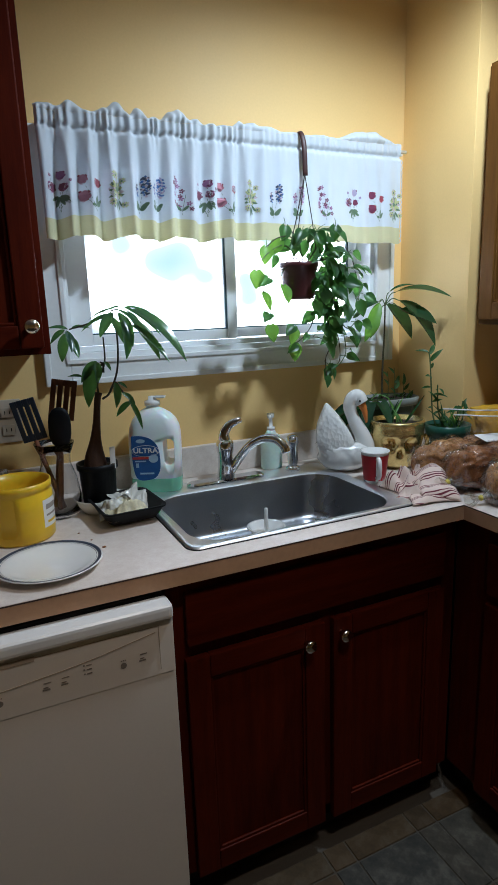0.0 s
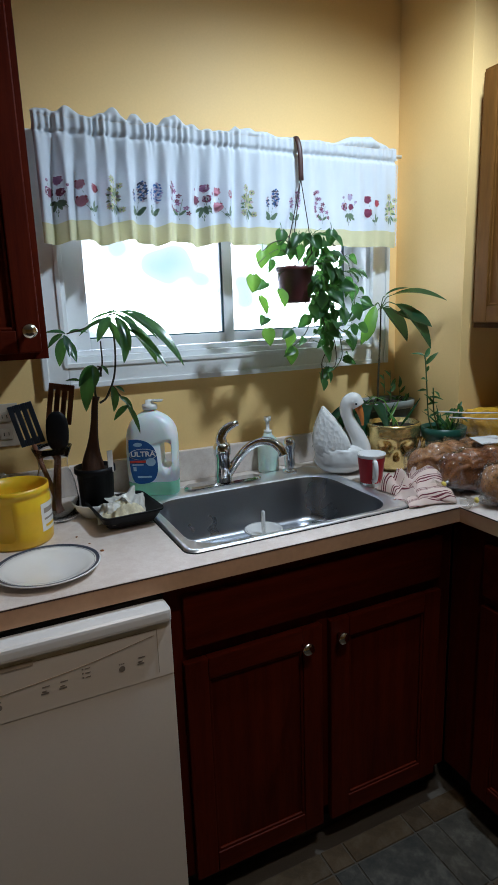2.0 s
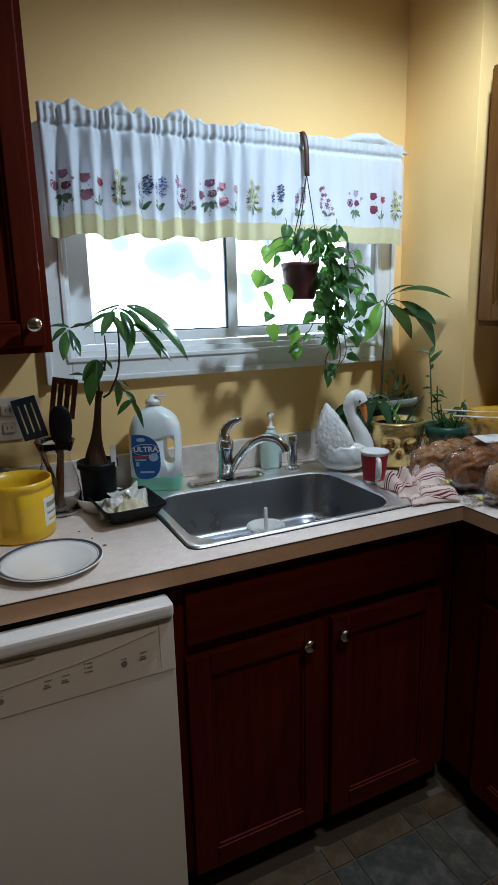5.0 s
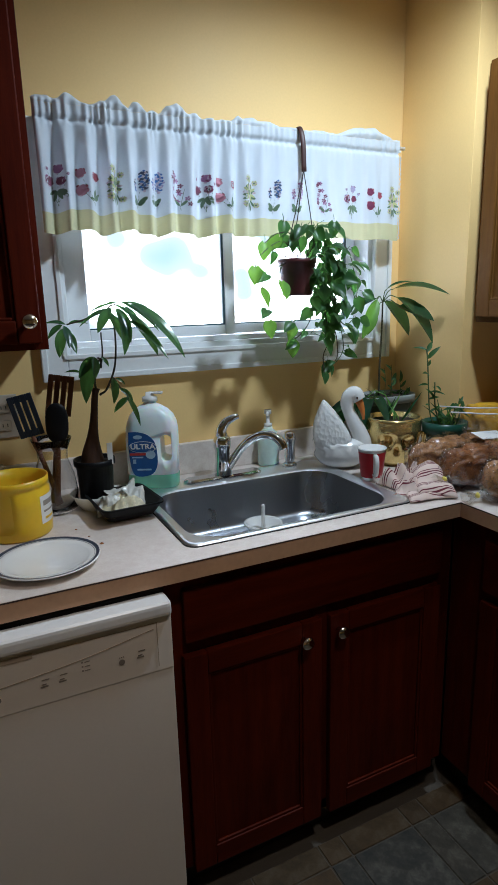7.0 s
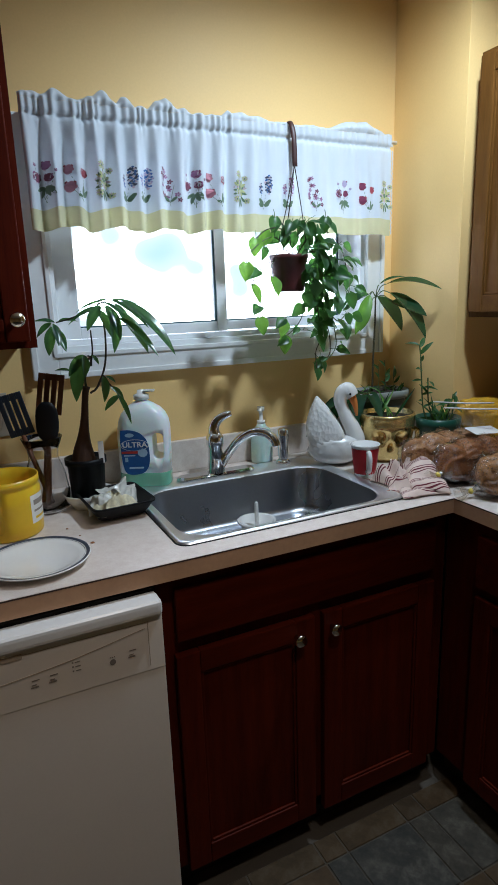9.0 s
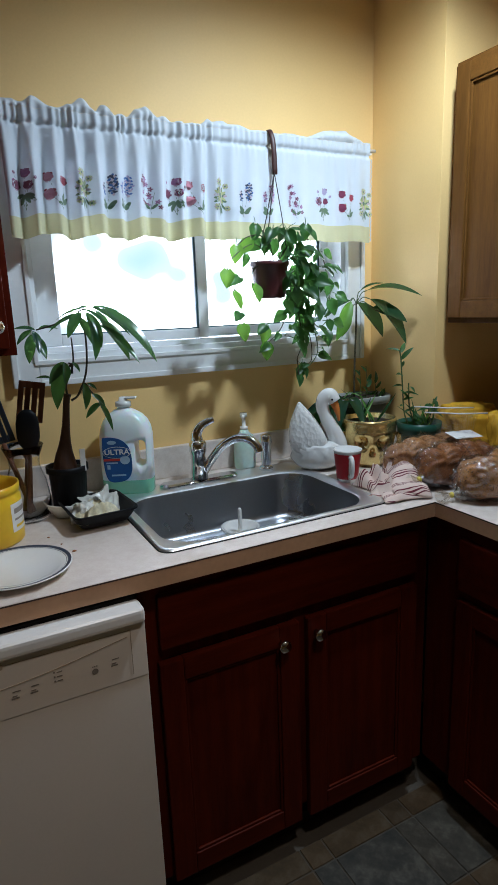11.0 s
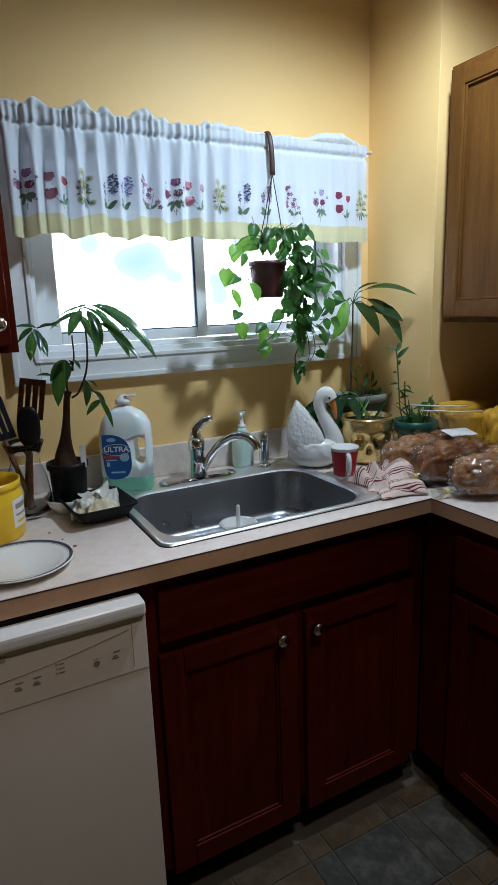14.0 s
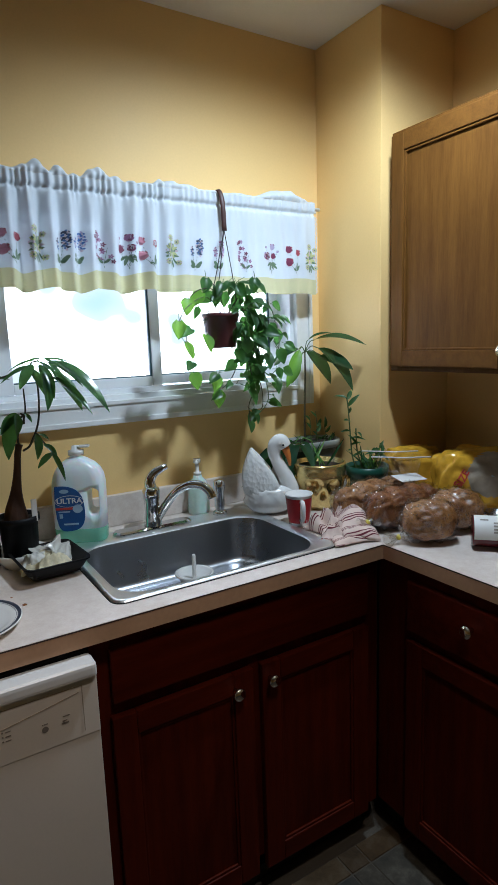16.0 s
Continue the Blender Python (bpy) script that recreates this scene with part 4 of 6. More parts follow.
        for px, pz, r in ((0.0, 0.004, 0.0165), (-0.002, 0.031, 0.0085), (0.015, 0.024, 0.006), (0.017, -0.022, 0.006), (-0.010, -0.020, 0.007)):
            for k in range(12):
                an = k * 0.524
                dab(px + r * 0.66 * math.cos(an), pz + r * 0.66 * math.sin(an), r * 0.42, 0 if k % 3 else 4, 0.45, an, 5, 0.08)
            dab(px, pz, r * 0.35, 1, n=6)
        stalk(0, 0.02, 0.0, -0.036)
    else:
        stalk(0.004, 0.02, -0.008, -0.036)
        stalk(-0.012, 0.008, -0.008, -0.036)
        for ex, ez in ((-0.016, -0.012), (0.010, -0.016), (0.006, -0.024), (-0.018, -0.024)):
            blade(-0.007, -0.032, ex, ez, 0.006)
        for cx0, cz0, rx0, rz0, n0 in ((0.005, 0.014, 0.008, 0.020, 38), (-0.012, 0.006, 0.004, 0.011, 12)):
            for k in range(n0):
                an, q = k * 2.4, math.sqrt((k + 0.5) / n0)
                dab(cx0 + rx0 * q * math.cos(an), cz0 + rz0 * q * math.sin(an), rnd.uniform(0.0022, 0.0036), k % 2 if k % 6 else 4, 0.7, rnd.uniform(0, 3), 5)
    return b


PLAN = [("bunch", -0.12, "f_plum", "f_purple"), ("rose", -0.041, "f_red", "f_pink"), ("spike", 0.025, "f_yellow", "f_green"), ("spike", 0.096, "f_blue", "f_dark"), ("spike", 0.14, "f_lilac", "f_blue"), ("sprig", 0.201, "f_plum", "f_purple"), ("bunch", 0.274, "f_plum", "f_purple"), ("rose", 0.338, "f_red", "f_pink"), ("spike", 0.411, "f_yellow", "f_green"), ("spike", 0.498, "f_blue", "f_dark"), ("spike", 0.575, "f_lilac", "f_purple"), ("sprig", 0.663, "f_plum", "f_purple"), ("bunch", 0.765, "f_plum", "f_lilac"), ("rose", 0.856, "f_red", "f_plum"), ("spike", 0.925, "f_yellow", "f_green")]
for k, (kind, x, a, c2) in enumerate(PLAN):
    part("printed_flower", motif(kind, x - 0.4, 1.733 - RODZ, k, a == "f_yellow"), [M[a], M[c2], M["f_green"], M["f_dark"], M["f_pale"]], va, "printed flower motif")

# lace along the valance's free end
b = bmesh.new()
lace = []
for k in range(60):
    d = 0.03 + 0.25 * k / 59
    lace.append((VX1 + 0.002 + 0.004 * abs(math.sin(k * 0.9)), fold(VX1 + 0.4, d), -d))
tube(lace, 0.0016, 5, b)
part("lace_edge", b, M["curtain"], va, "narrow white lace edge")

# ---- hanging pothos ----
HX, HY = 0.536, -0.145
hp = thing("hanging_pothos", HX, HY, 1.449, label="trailing pothos in a maroon pot hung from the curtain rod", category="hanging plant")
part("pot", lathe([(0, 0), (0.043, 0), (0.046, 0.01), (0.054, 0.09), (0.058, 0.092), (0.058, 0.104), (0.054, 0.104), (0.051, 0.085), (0.0, 0.085)], 28), M["pot_brown"], hp, smooth=True)
part("soil", lathe([(0.0, 0.088), (0.050, 0.087), (0.050, 0.0855)], 20), M["soil"], hp)
top = Vector((0.044, 0.026, 0.352))
part("strap", tube(smooth_line([top + Vector((0.003, 0.01, 0.0)), top + Vector((0.001, 0.012, 0.08)), top + Vector((-0.002, 0.024, 0.118)), top + Vector((-0.002, 0.044, 0.121)), top + Vector((-0.004, 0.048, 0.10))]), 0.0075, 10, flat=0.35), M["leather"], hp, "brown leather strap", True)
for a in (80, 200, 320):
    e = Vector((0.056 * math.cos(radians(a)), 0.056 * math.sin(radians(a)), 0.1))
    part("cord", tube([top + Vector((0, 0.008, 0.004)), (top + e) / 2, e], 0.0014, 6), M["cord"], hp)

POTHOS = [leaf_mesh("pothos_leaf_a", 0.052, 0.040, 0.25, 0.35, M["leaf"], True, stalk=0.035), leaf_mesh("pothos_leaf_b", 0.046, 0.033, 0.5, 0.5, M["leaf"], True, stalk=0.03), leaf_mesh("pothos_leaf_c", 0.056, 0.044, 0.15, 0.25, M["leaf_lime"], True, stalk=0.035), leaf_mesh("pothos_leaf_d", 0.036, 0.023, 0.35, 0.45, M["leaf"], True, stalk=0.025)]


def at_p(px, pz, dy=0.0):
    """A place on the plant: across and up from the pot's middle, in hundredths of a metre."""
    return Vector((px * 0.01, dy, 0.05 + pz * 0.01))


VINES = [
    [(0, 5), (-3, 12), (-8, 12), (-12, 9.5)],
    [(0, 5), (-6, 10), (-13, 7), (-16.5, 3)],
    [(-1, 5), (-8, 3), (-13, 0), (-15, -3)],
    [(0, 5), (-5, 4), (-8, -3), (-9.5, -7), (-9.8, -12)],
    [(1, 5), (-1, 12), (-5, 15.5)],
    [(2, 5), (5, 13), (10, 15.5)],
    [(2, 5), (8, 12), (14, 11), (18, 6), (19.5, 0)],
    [(2, 5), (9, 6), (15, 2), (18, -1), (17, -6)],
    [(2, 5), (6, -4), (4, -12), (1, -16), (-2, -18)],
    [(2, 5), (4, 0), (0, -9), (-4, -13)],
    [(3, 5), (9, -3), (11, -12), (13, -18), (13, -24), (10, -26)],
    [(3, 5), (11, 0), (14, -9), (16, -16), (17, -22), (14, -26), (12, -25)],
    [(2, 5), (7, -5), (9, -13), (9, -19), (7, -23), (7, -28)],
    [(3, 5), (9, 6), (12, -2), (11, -9), (14, -14), (17, -12)],
    [(2, 5), (6, 9), (9, 2), (8, -7), (10, -13)],
]
rnd = random.Random(11)
for vi, vine in enumerate(VINES):
    dy0 = rnd.uniform(-0.07, 0.03)
    line = smooth_line([at_p(x, z, -0.01 + dy0 * k / len(vine)) for k, (x, z) in enumerate(vine)], 8)
    part("vine", tube(line, 0.0015, 6), M["stem"] if vi % 2 else M["stem_dark"], hp)
    pale = vi < 4 or vi in (8, 9)
    k = 12 if pale else 8
    while k < len(line):
        d = (line[min(k + 1, len(line) - 1)] - line[k - 1]).normalized()
        low = max(0.0, min(1.0, (-line[k].z - 0.05) / 0.12))
        way = Vector((d.x * 0.6 + rnd.uniform(-0.7, 0.7), rnd.uniform(-0.7, 0.15), -0.45 + rnd.uniform(-0.4, 0.35)))
        if rnd.random() > 0.55 * low:
            shared("leaf", POTHOS[2 if pale and rnd.random() < 0.6 else rnd.choice((0, 1, 3, 0))], hp, leaf_pose(line[k] + way.normalized() * 0.02 + Vector((0, -0.004, 0)), way, (rnd.uniform(-0.5, 0.5), -0.7, rnd.uniform(0.1, 0.8)), rnd.uniform(0.75, 1.1) - 0.2 * low))
        k += rnd.choice((4, 5, 6)) + (9 if vi < 4 else 4 if pale else 0)
    shared("leaf", POTHOS[2 if pale else 0], hp, leaf_pose(line[-1], (0.3 * rnd.uniform(-1, 1), -0.3, -0.8), (rnd.uniform(-0.4, 0.4), -0.8, 0.4), 0.95 if vi < 10 else 0.7))


def clump(n, cx, cz, rx, rz, near, far_):
    """Leaves crowded round a place on the plant, pointing outward and down."""
    for k in range(n):
        a, r = rnd.uniform(0, 6.28), rnd.uniform(0, 1) ** 0.55
        ux, uz = r * math.cos(a), r * math.sin(a)
        shared("leaf", rnd.choice(POTHOS[:2] + [POTHOS[0], POTHOS[3]]), hp, leaf_pose(at_p(cx + rx * ux, cz + rz * uz, rnd.uniform(near, far_)), (0.7 * ux + rnd.uniform(-0.5, 0.5), rnd.uniform(-0.7, 0.2), 0.3 * uz - 0.35 + rnd.uniform(-0.5, 0.3)), (rnd.uniform(-0.6, 0.6), -0.6, rnd.uniform(0.0, 0.9)), rnd.uniform(0.65, 1.05)))


clump(44, 7.5, 3.5, 6.0, 9.0, -0.075, 0.035)
clump(20, 10.5, -7.5, 5.0, 5.0, -0.06, 0.03)
clump(10, 15.5, 4.0, 3.0, 5.0, -0.04, 0.02)
clump(9, 1.5, 12.0, 5.5, 3.0, -0.06, 0.02)
clump(6, 3.5, 0.5, 3.0, 4.0, -0.09, -0.07)
clump(5, 9.0, -16.0, 5.0, 2.5, -0.05, 0.0)


# ---- money tree ----
mt = thing("money_tree", -0.105, -0.185, CT, label="money tree with a swollen trunk in a black nursery pot", category="potted plant")
part("saucer_bowl", lathe([(0, 0.0005), (0.045, 0.0005), (0.06, 0.022), (0.068, 0.04), (0.066, 0.041), (0.057, 0.024), (0.044, 0.006), (0, 0.006)], 32), M["ceramic"], mt, "white bowl under the pot", True)
part("pot", lathe([(0, 0.0065), (0.042, 0.0065), (0.0475, 0.115), (0.053, 0.117), (0.053, 0.132), (0.049, 0.132), (0.047, 0.12), (0, 0.12)], 28), M["black"], mt, smooth=True)
part("soil", lathe([(0, 0.127), (0.02, 0.125), (0.0465, 0.121)], 20), M["soil"], mt)
part("trunk", tube(smooth_line([(-0.004, 0, 0.110), (-0.003, 0, 0.15), (0.002, 0, 0.19), (0.009, 0, 0.24), (0.015, 0, 0.29), (0.020, 0, 0.314)]), lambda t: 0.0082 + 0.023 * math.exp(-(t / 0.36) ** 2) + 0.002 * max(0, t - 0.9) * 10, 14), M["bark"], mt, smooth=True)
part("plant_tag", box(0.028, -0.036, 0.118, 0.042, -0.034, 0.176, 0.0008), M["label_white"], mt, "white plastic plant tag")


def crown(u, v, near=0.0):
    """A place in the crown: across and up from the trunk's top, in metres, and towards the room."""
    u, v = 0.9 * u + 0.018 * min(1, max(0, v * 12)), 0.85 * v
    return Vector((0.02 + 0.9 * u - 0.43 * near, -0.43 * u - 0.9 * near, 0.314 + v))


STEMS = [[(0, -0.006), (-0.007, 0.03), (0.005, 0.09), (0.007, 0.165)],
         [(0.01, -0.02), (0.033, 0.0), (0.043, 0.07), (0.046, 0.17), (0.032, 0.232), (0.055, 0.245)],
         [(0.032, 0.232), (-0.03, 0.205), (-0.086, 0.190)],
         [(0.005, 0.06), (0.0, 0.085), (-0.008, 0.092)],
         [(0.033, 0.0), (0.043, 0.03), (0.065, 0.005), (0.088, -0.02)],
         [(0.005, 0.09), (-0.03, 0.06), (-0.05, 0.048)]]
for st in STEMS:
    part("stem", tube(smooth_line([crown(*q) for q in st]), lambda t: 0.0030 - 0.0012 * t, 8), M["stem_dark"], mt, smooth=True)
LEAF_L = {"wide": (0.13, 0.044, 0.25), "long": (0.19, 0.048, 0.35), "slim": (0.15, 0.030, 0.30), "small": (0.09, 0.036, 0.25)}
LONG = {k: leaf_mesh("money_leaf_" + k, q[0], q[1], q[2], 0.35, M["leaf_blue"], n=12) for k, q in LEAF_L.items()}
for kind, u0, v0, u1, v1, near in (
        ("slim", 0.07, 0.25, 0.175, 0.165, 0.03), ("long", 0.10, 0.245, 0.245, 0.088, 0.05), ("wide", 0.09, 0.215, 0.168, 0.095, 0.03), ("slim", 0.09, 0.20, 0.202, 0.088, 0.07),
        ("wide", 0.073, 0.215, 0.082, 0.102, 0.06), ("wide", 0.072, 0.24, 0.118, 0.165, -0.03), ("wide", 0.033, 0.225, 0.072, 0.143, 0.03), ("slim", 0.036, 0.232, -0.040, 0.183, 0.04),
        ("slim", 0.06, 0.247, 0.142, 0.230, -0.04), ("small", 0.055, 0.248, -0.005, 0.232, -0.04), ("slim", 0.055, 0.243, 0.12, 0.195, 0.06),
        ("small", -0.086, 0.19, -0.142, 0.195, 0.02), ("small", -0.09, 0.175, -0.053, 0.108, 0.04), ("small", -0.095, 0.18, -0.115, 0.094, 0.0), ("small", -0.084, 0.193, -0.035, 0.19, -0.03),
        ("small", -0.012, 0.096, 0.004, 0.033, 0.05), ("wide", -0.022, 0.09, -0.022, -0.040, 0.03), ("small", 0.005, 0.094, 0.031, 0.066, 0.02), ("small", -0.016, 0.096, -0.045, 0.035, 0.03),
        ("small", -0.052, 0.048, -0.097, 0.050, 0.0), ("small", 0.046, 0.032, 0.058, -0.042, 0.04), ("small", 0.095, -0.028, 0.054, -0.070, 0.03), ("slim", 0.088, -0.022, 0.126, -0.112, 0.03), ("small", 0.070, 0.0, 0.11, -0.035, 0.03),
        ("small", 0.045, 0.235, 0.012, 0.165, 0.05), ("wide", 0.060, 0.235, 0.100, 0.135, 0.05), ("small", -0.088, 0.188, -0.068, 0.125, 0.05), ("small", -0.094, 0.190, -0.132, 0.150, 0.03), ("slim", 0.05, 0.246, -0.03, 0.215, 0.0), ("small", 0.052, 0.03, 0.086, 0.012, 0.02)):
    ln, wd, dr = LEAF_L[kind]
    shared("leaf", LONG[kind], mt, leaf_to(crown(u0, v0, near * 0.4), crown(u1, v1, near), ln, dr, (0.1, -0.45, 1) if abs(u1 - u0) > 0.03 else (0.5 * (1 if u1 > u0 else -1), -0.9, 0.2)))

# ---- things beside the sink ----
cn = thing("coffee_canister", -0.312, -0.280, CT, -28, "open yellow plastic coffee canister with a moulded grip", "canister")
b = lathe([(0, 0.001), (0.074, 0.001), (0.078, 0.006), (0.079, 0.03), (0.079, 0.08), (0.079, 0.108), (0.075, 0.113), (0.075, 0.120), (0.078, 0.122), (0.078, 0.138), (0.075, 0.138), (0.073, 0.11), (0.074, 0.02), (0, 0.006)], 64)
for w in b.verts:
    a = math.degrees(math.atan2(w.co.y, w.co.x))
    r = math.hypot(w.co.x, w.co.y)
    if r > 0.0765 and 0.02 < w.co.z < 0.11:
        d = math.exp(-((a + 86) / 16) ** 4)
        w.co.x, w.co.y = w.co.x * (1 - 0.12 * d), w.co.y * (1 - 0.12 * d)
part("body", b, M["yellow"], cn, smooth=True)


def curved_card(r, a0, a1, z0, z1, n=10):
    b = bmesh.new()
    vs = [[b.verts.new((r * math.cos(radians(a0 + (a1 - a0) * k / n)), r * math.sin(radians(a0 + (a1 - a0) * k / n)), z)) for z in (z0, z1)] for k in range(n + 1)]
    for p0, p1 in zip(vs, vs[1:]):
        b.faces.new((p0[0], p1[0], p1[1], p0[1]))
    return b


lb = part("label", curved_card(0.0795, -24, 36, 0.032, 0.098), M["label_white"], cn, "white paper label", True)
for z0, z1, a0, a1, mm in ((0.074, 0.086, -18, 16, "print"), (0.058, 0.063, -18, 20, "print"), (0.041, 0.047, -16, 14, "yellow")):
    part("print_bar", curved_card(0.0799, a0, a1, z0, z1), M[mm], lb)

jr = thing("utensil_jar", -0.205, -0.165, CT, 0, "flared clear glass carafe holding cooking utensils", "jar")
jr.scale = (1.08, 1.08, 1.13)
part("glass", lathe([(0, 0.001), (0.044, 0.001), (0.05, 0.01), (0.052, 0.05), (0.046, 0.09), (0.034, 0.125), (0.036, 0.145), (0.047, 0.172), (0.0445, 0.172), (0.034, 0.146), (0.032, 0.125), (0.0435, 0.09), (0.0495, 0.05), (0.047, 0.012), (0, 0.006)], 32), M["glass"], jr, smooth=True)


def utensil(name, foot, neck, tip, material, label, w, slots, handle, thick=0.004):
    """A kitchen turner leaning in the jar: handle from foot to neck, blade from neck to tip."""
    t = thing(name, foot[0], foot[1], foot[2], 0, label, "utensil", "utensils in the jar")
    f, n, e = Vector(foot), Vector(neck), Vector(tip)
    part("handle", tube([(0, 0, 0), (n - f) * 0.5, n - f], lambda q: 0.0075 - 0.002 * q, 10), handle, t, smooth=True)
    up = (e - n).normalized()
    side = up.cross(Vector((0.3, 1, 0.1))).normalized()
    out = side.cross(up)
    h = (e - n).length
    b = bmesh.new()
    if slots:
        gap = w * 0.07
        solid = (w - gap * slots) / (slots + 1)
        for k in range(2 * slots + 1):
            x0 = -w / 2 + (k // 2) * (solid + gap) + (solid if k % 2 else 0)
            step = gap if k % 2 else solid
            if k % 2 == 0:
                box(x0 - 0.0002, -thick / 2, 0, x0 + step + 0.0002, thick / 2, h, 0.0012, 1, b)
            else:
                box(x0, -thick / 2, 0, x0 + step, thick / 2, h * 0.16, 0.001, 1, b)
                box(x0, -thick / 2, h * 0.84, x0 + step, thick / 2, h, 0.001, 1, b)
    else:
        t2 = blob(w / 2, 0.010, h / 2, 3, power=0.8)
        t2.transform(Matrix.Translation((0, 0, h / 2)))
        join(b, t2)
    m4 = Matrix((side, out, up)).transposed().to_4x4()
    b.transform(Matrix.Translation(n - f) @ m4)
    part("blade", b, material, t, smooth=not slots)


utensil("slotted_turner", (-0.196, -0.17, CT + 0.012), (-0.248, -0.178, 1.122), (-0.272, -0.175, 1.226), M["nylon"], "dark blue-black slotted turner standing in the jar", 0.060, 3, M["brown_wood"])
utensil("slotted_turner", (-0.215, -0.155, CT + 0.012), (-0.178, -0.135, 1.160), (-0.158, -0.128, 1.262), M["brown_wood"], "brown slotted wooden turner standing in the jar", 0.064, 3, M["brown_wood"])
utensil("serving_spoon", (-0.207, -0.178, CT + 0.012), (-0.192, -0.195, 1.10), (-0.189, -0.2, 1.203), M["black"], "black nylon serving spoon standing in the jar", 0.056, 0, M["brown_wood"])

pl = thing("dinner_plate", -0.276, -0.503, CT, 0, "white plate with a dark double-banded rim", "plate")
part("dish", lathe([(0, 0.002), (0.055, 0.0008), (0.068, 0.003), (0.085, 0.010), (0.107, 0.0155), (0.108, 0.017), (0.106, 0.018), (0.083, 0.0125), (0.066, 0.0062), (0, 0.0055)], 64), M["ceramic"], pl, smooth=True)
part("rim_band", lathe([(0.0985, 0.01675), (0.1055, 0.01845)], 64), M["rim_dark"], pl, "dark blue-black band", True)
part("rim_band", lathe([(0.0955, 0.01605), (0.0963, 0.01625)], 64), M["rim_dark"], pl, smooth=True)

tr = thing("food_tray", -0.058, -0.280, CT + 0.007, 4, "black foam tray with food waste and crumpled plastic wrap", "tray")
tr.scale = (1.02, 1.5, 1.3)


def rl(hx, hy, r, z):
    return [(a, c2, z) for a, c2 in rounded(-hx, -hy, hx, hy, r)]


part("tray", loft([rl(0.058, 0.042, 0.012, 0.001), rl(0.066, 0.050, 0.014, 0.012), rl(0.074, 0.058, 0.016, 0.026), rl(0.078, 0.062, 0.018, 0.027), rl(0.078, 0.062, 0.018, 0.030), rl(0.072, 0.056, 0.016, 0.029), rl(0.062, 0.046, 0.014, 0.012), rl(0.056, 0.040, 0.012, 0.004)]), M["black"], tr, smooth=False)


def crumpled(w, d, h, seed, n=26):
    """A crumpled sheet that rises from its edges in creased peaks."""
    b = bmesh.new()
    g = []
    for i in range(n + 1):
        row = []
        for j in range(n + 1):
            u, q = i / n, j / n
            rim = min(1, 4 * min(u, 1 - u, q, 1 - q) + 0.15)
            k = 0.3 + 0.7 * noise.noise(Vector((u * 2.6, q * 2.6, seed))) + 0.3 * abs(noise.noise(Vector((u * 6, q * 6, seed + 4))))
            x = (u - 0.5) * w * (1 + 0.25 * noise.noise(Vector((u * 5, q * 5, seed + 9))))
            y = (q - 0.5) * d * (1 + 0.25 * noise.noise(Vector((u * 5, q * 5, seed + 15))))
            row.append(b.verts.new((x, y, rim * h * (0.25 + 1.3 * k))))
        g.append(row)
    for i in range(n):
        for j in range(n):
            b.faces.new((g[i][j], g[i + 1][j], g[i + 1][j + 1], g[i][j + 1]))
    return b


b = crumpled(0.11, 0.08, 0.026, 2)
b.transform(Matrix.Translation((-0.006, -0.006, 0.008)))
part("food_waste", b, M["food"], tr, "cream-coloured leftover food", True)
for x, y, z, w, h, tilt, sd in ((0.034, 0.018, 0.018, 0.06, 0.028, 50, 7), (-0.036, 0.006, 0.014, 0.055, 0.017, -35, 13), (0.002, 0.026, 0.018, 0.06, 0.016, 25, 21)):
    b = crumpled(w, 0.055, h, sd)
    b.transform(pose(x, y, z, 25, tilt * 0.4, tilt))
    part("plastic_wrap", b, M["wrap"], tr, "crumpled clear plastic wrap", True)

jg = thing("dish_soap_jug", 0.082, -0.088, CT, -26, "translucent white jug of green dish soap with a blue label", "soap jug")
jg.scale = (1.06, 1.0, 0.96)


def jl(x0, x1, hy, r, z):
    return [(a, c2, z) for a, c2 in rounded(x0, -hy, x1, hy, r, 5)]


part("liquid", loft([jl(-0.062, 0.062, 0.034, 0.02, 0.001), jl(-0.068, 0.068, 0.04, 0.028, 0.008), jl(-0.069, 0.069, 0.041, 0.03, 0.0465)], True, False), M["jug_green"], jg, "green soap showing through the plastic", True)
body = loft([jl(-0.069, 0.069, 0.041, 0.03, 0.0466), jl(-0.070, 0.070, 0.041, 0.03, 0.10), jl(-0.070, 0.071, 0.041, 0.03, 0.15), jl(-0.068, 0.071, 0.041, 0.03, 0.18), jl(-0.064, 0.068, 0.040, 0.03, 0.202), jl(-0.056, 0.060, 0.038, 0.03, 0.222), jl(-0.044, 0.047, 0.033, 0.028, 0.238), jl(-0.029, 0.030, 0.026, 0.024, 0.250), jl(-0.017, 0.017, 0.018, 0.0165, 0.257), jl(-0.016, 0.016, 0.016, 0.0155, 0.2622)])
slot = loft([[(a, y, c2) for a, c2 in rounded(0.027, 0.088, 0.056, 0.168, 0.014)] for y in (-0.06, 0.06)])
bmesh.ops.recalc_face_normals(slot, faces=slot.faces)
cutter = new("slot", mesh_of("slot", slot, M["jug"]))
cutter.parent = jg
bottle = part("bottle", body, M["jug"], jg, smooth=True)
cut = bottle.modifiers.new("slot", "BOOLEAN")
cut.object, cut.operation, cut.solver = cutter, "DIFFERENCE", "EXACT"
solid = bpy.data.meshes.new_from_object(bottle.evaluated_get(bpy.context.evaluated_depsgraph_get()))
bottle.modifiers.remove(cut)
bottle.data = solid
bpy.data.objects.remove(cutter)
solid.materials.clear()
solid.materials.append(M["jug"])
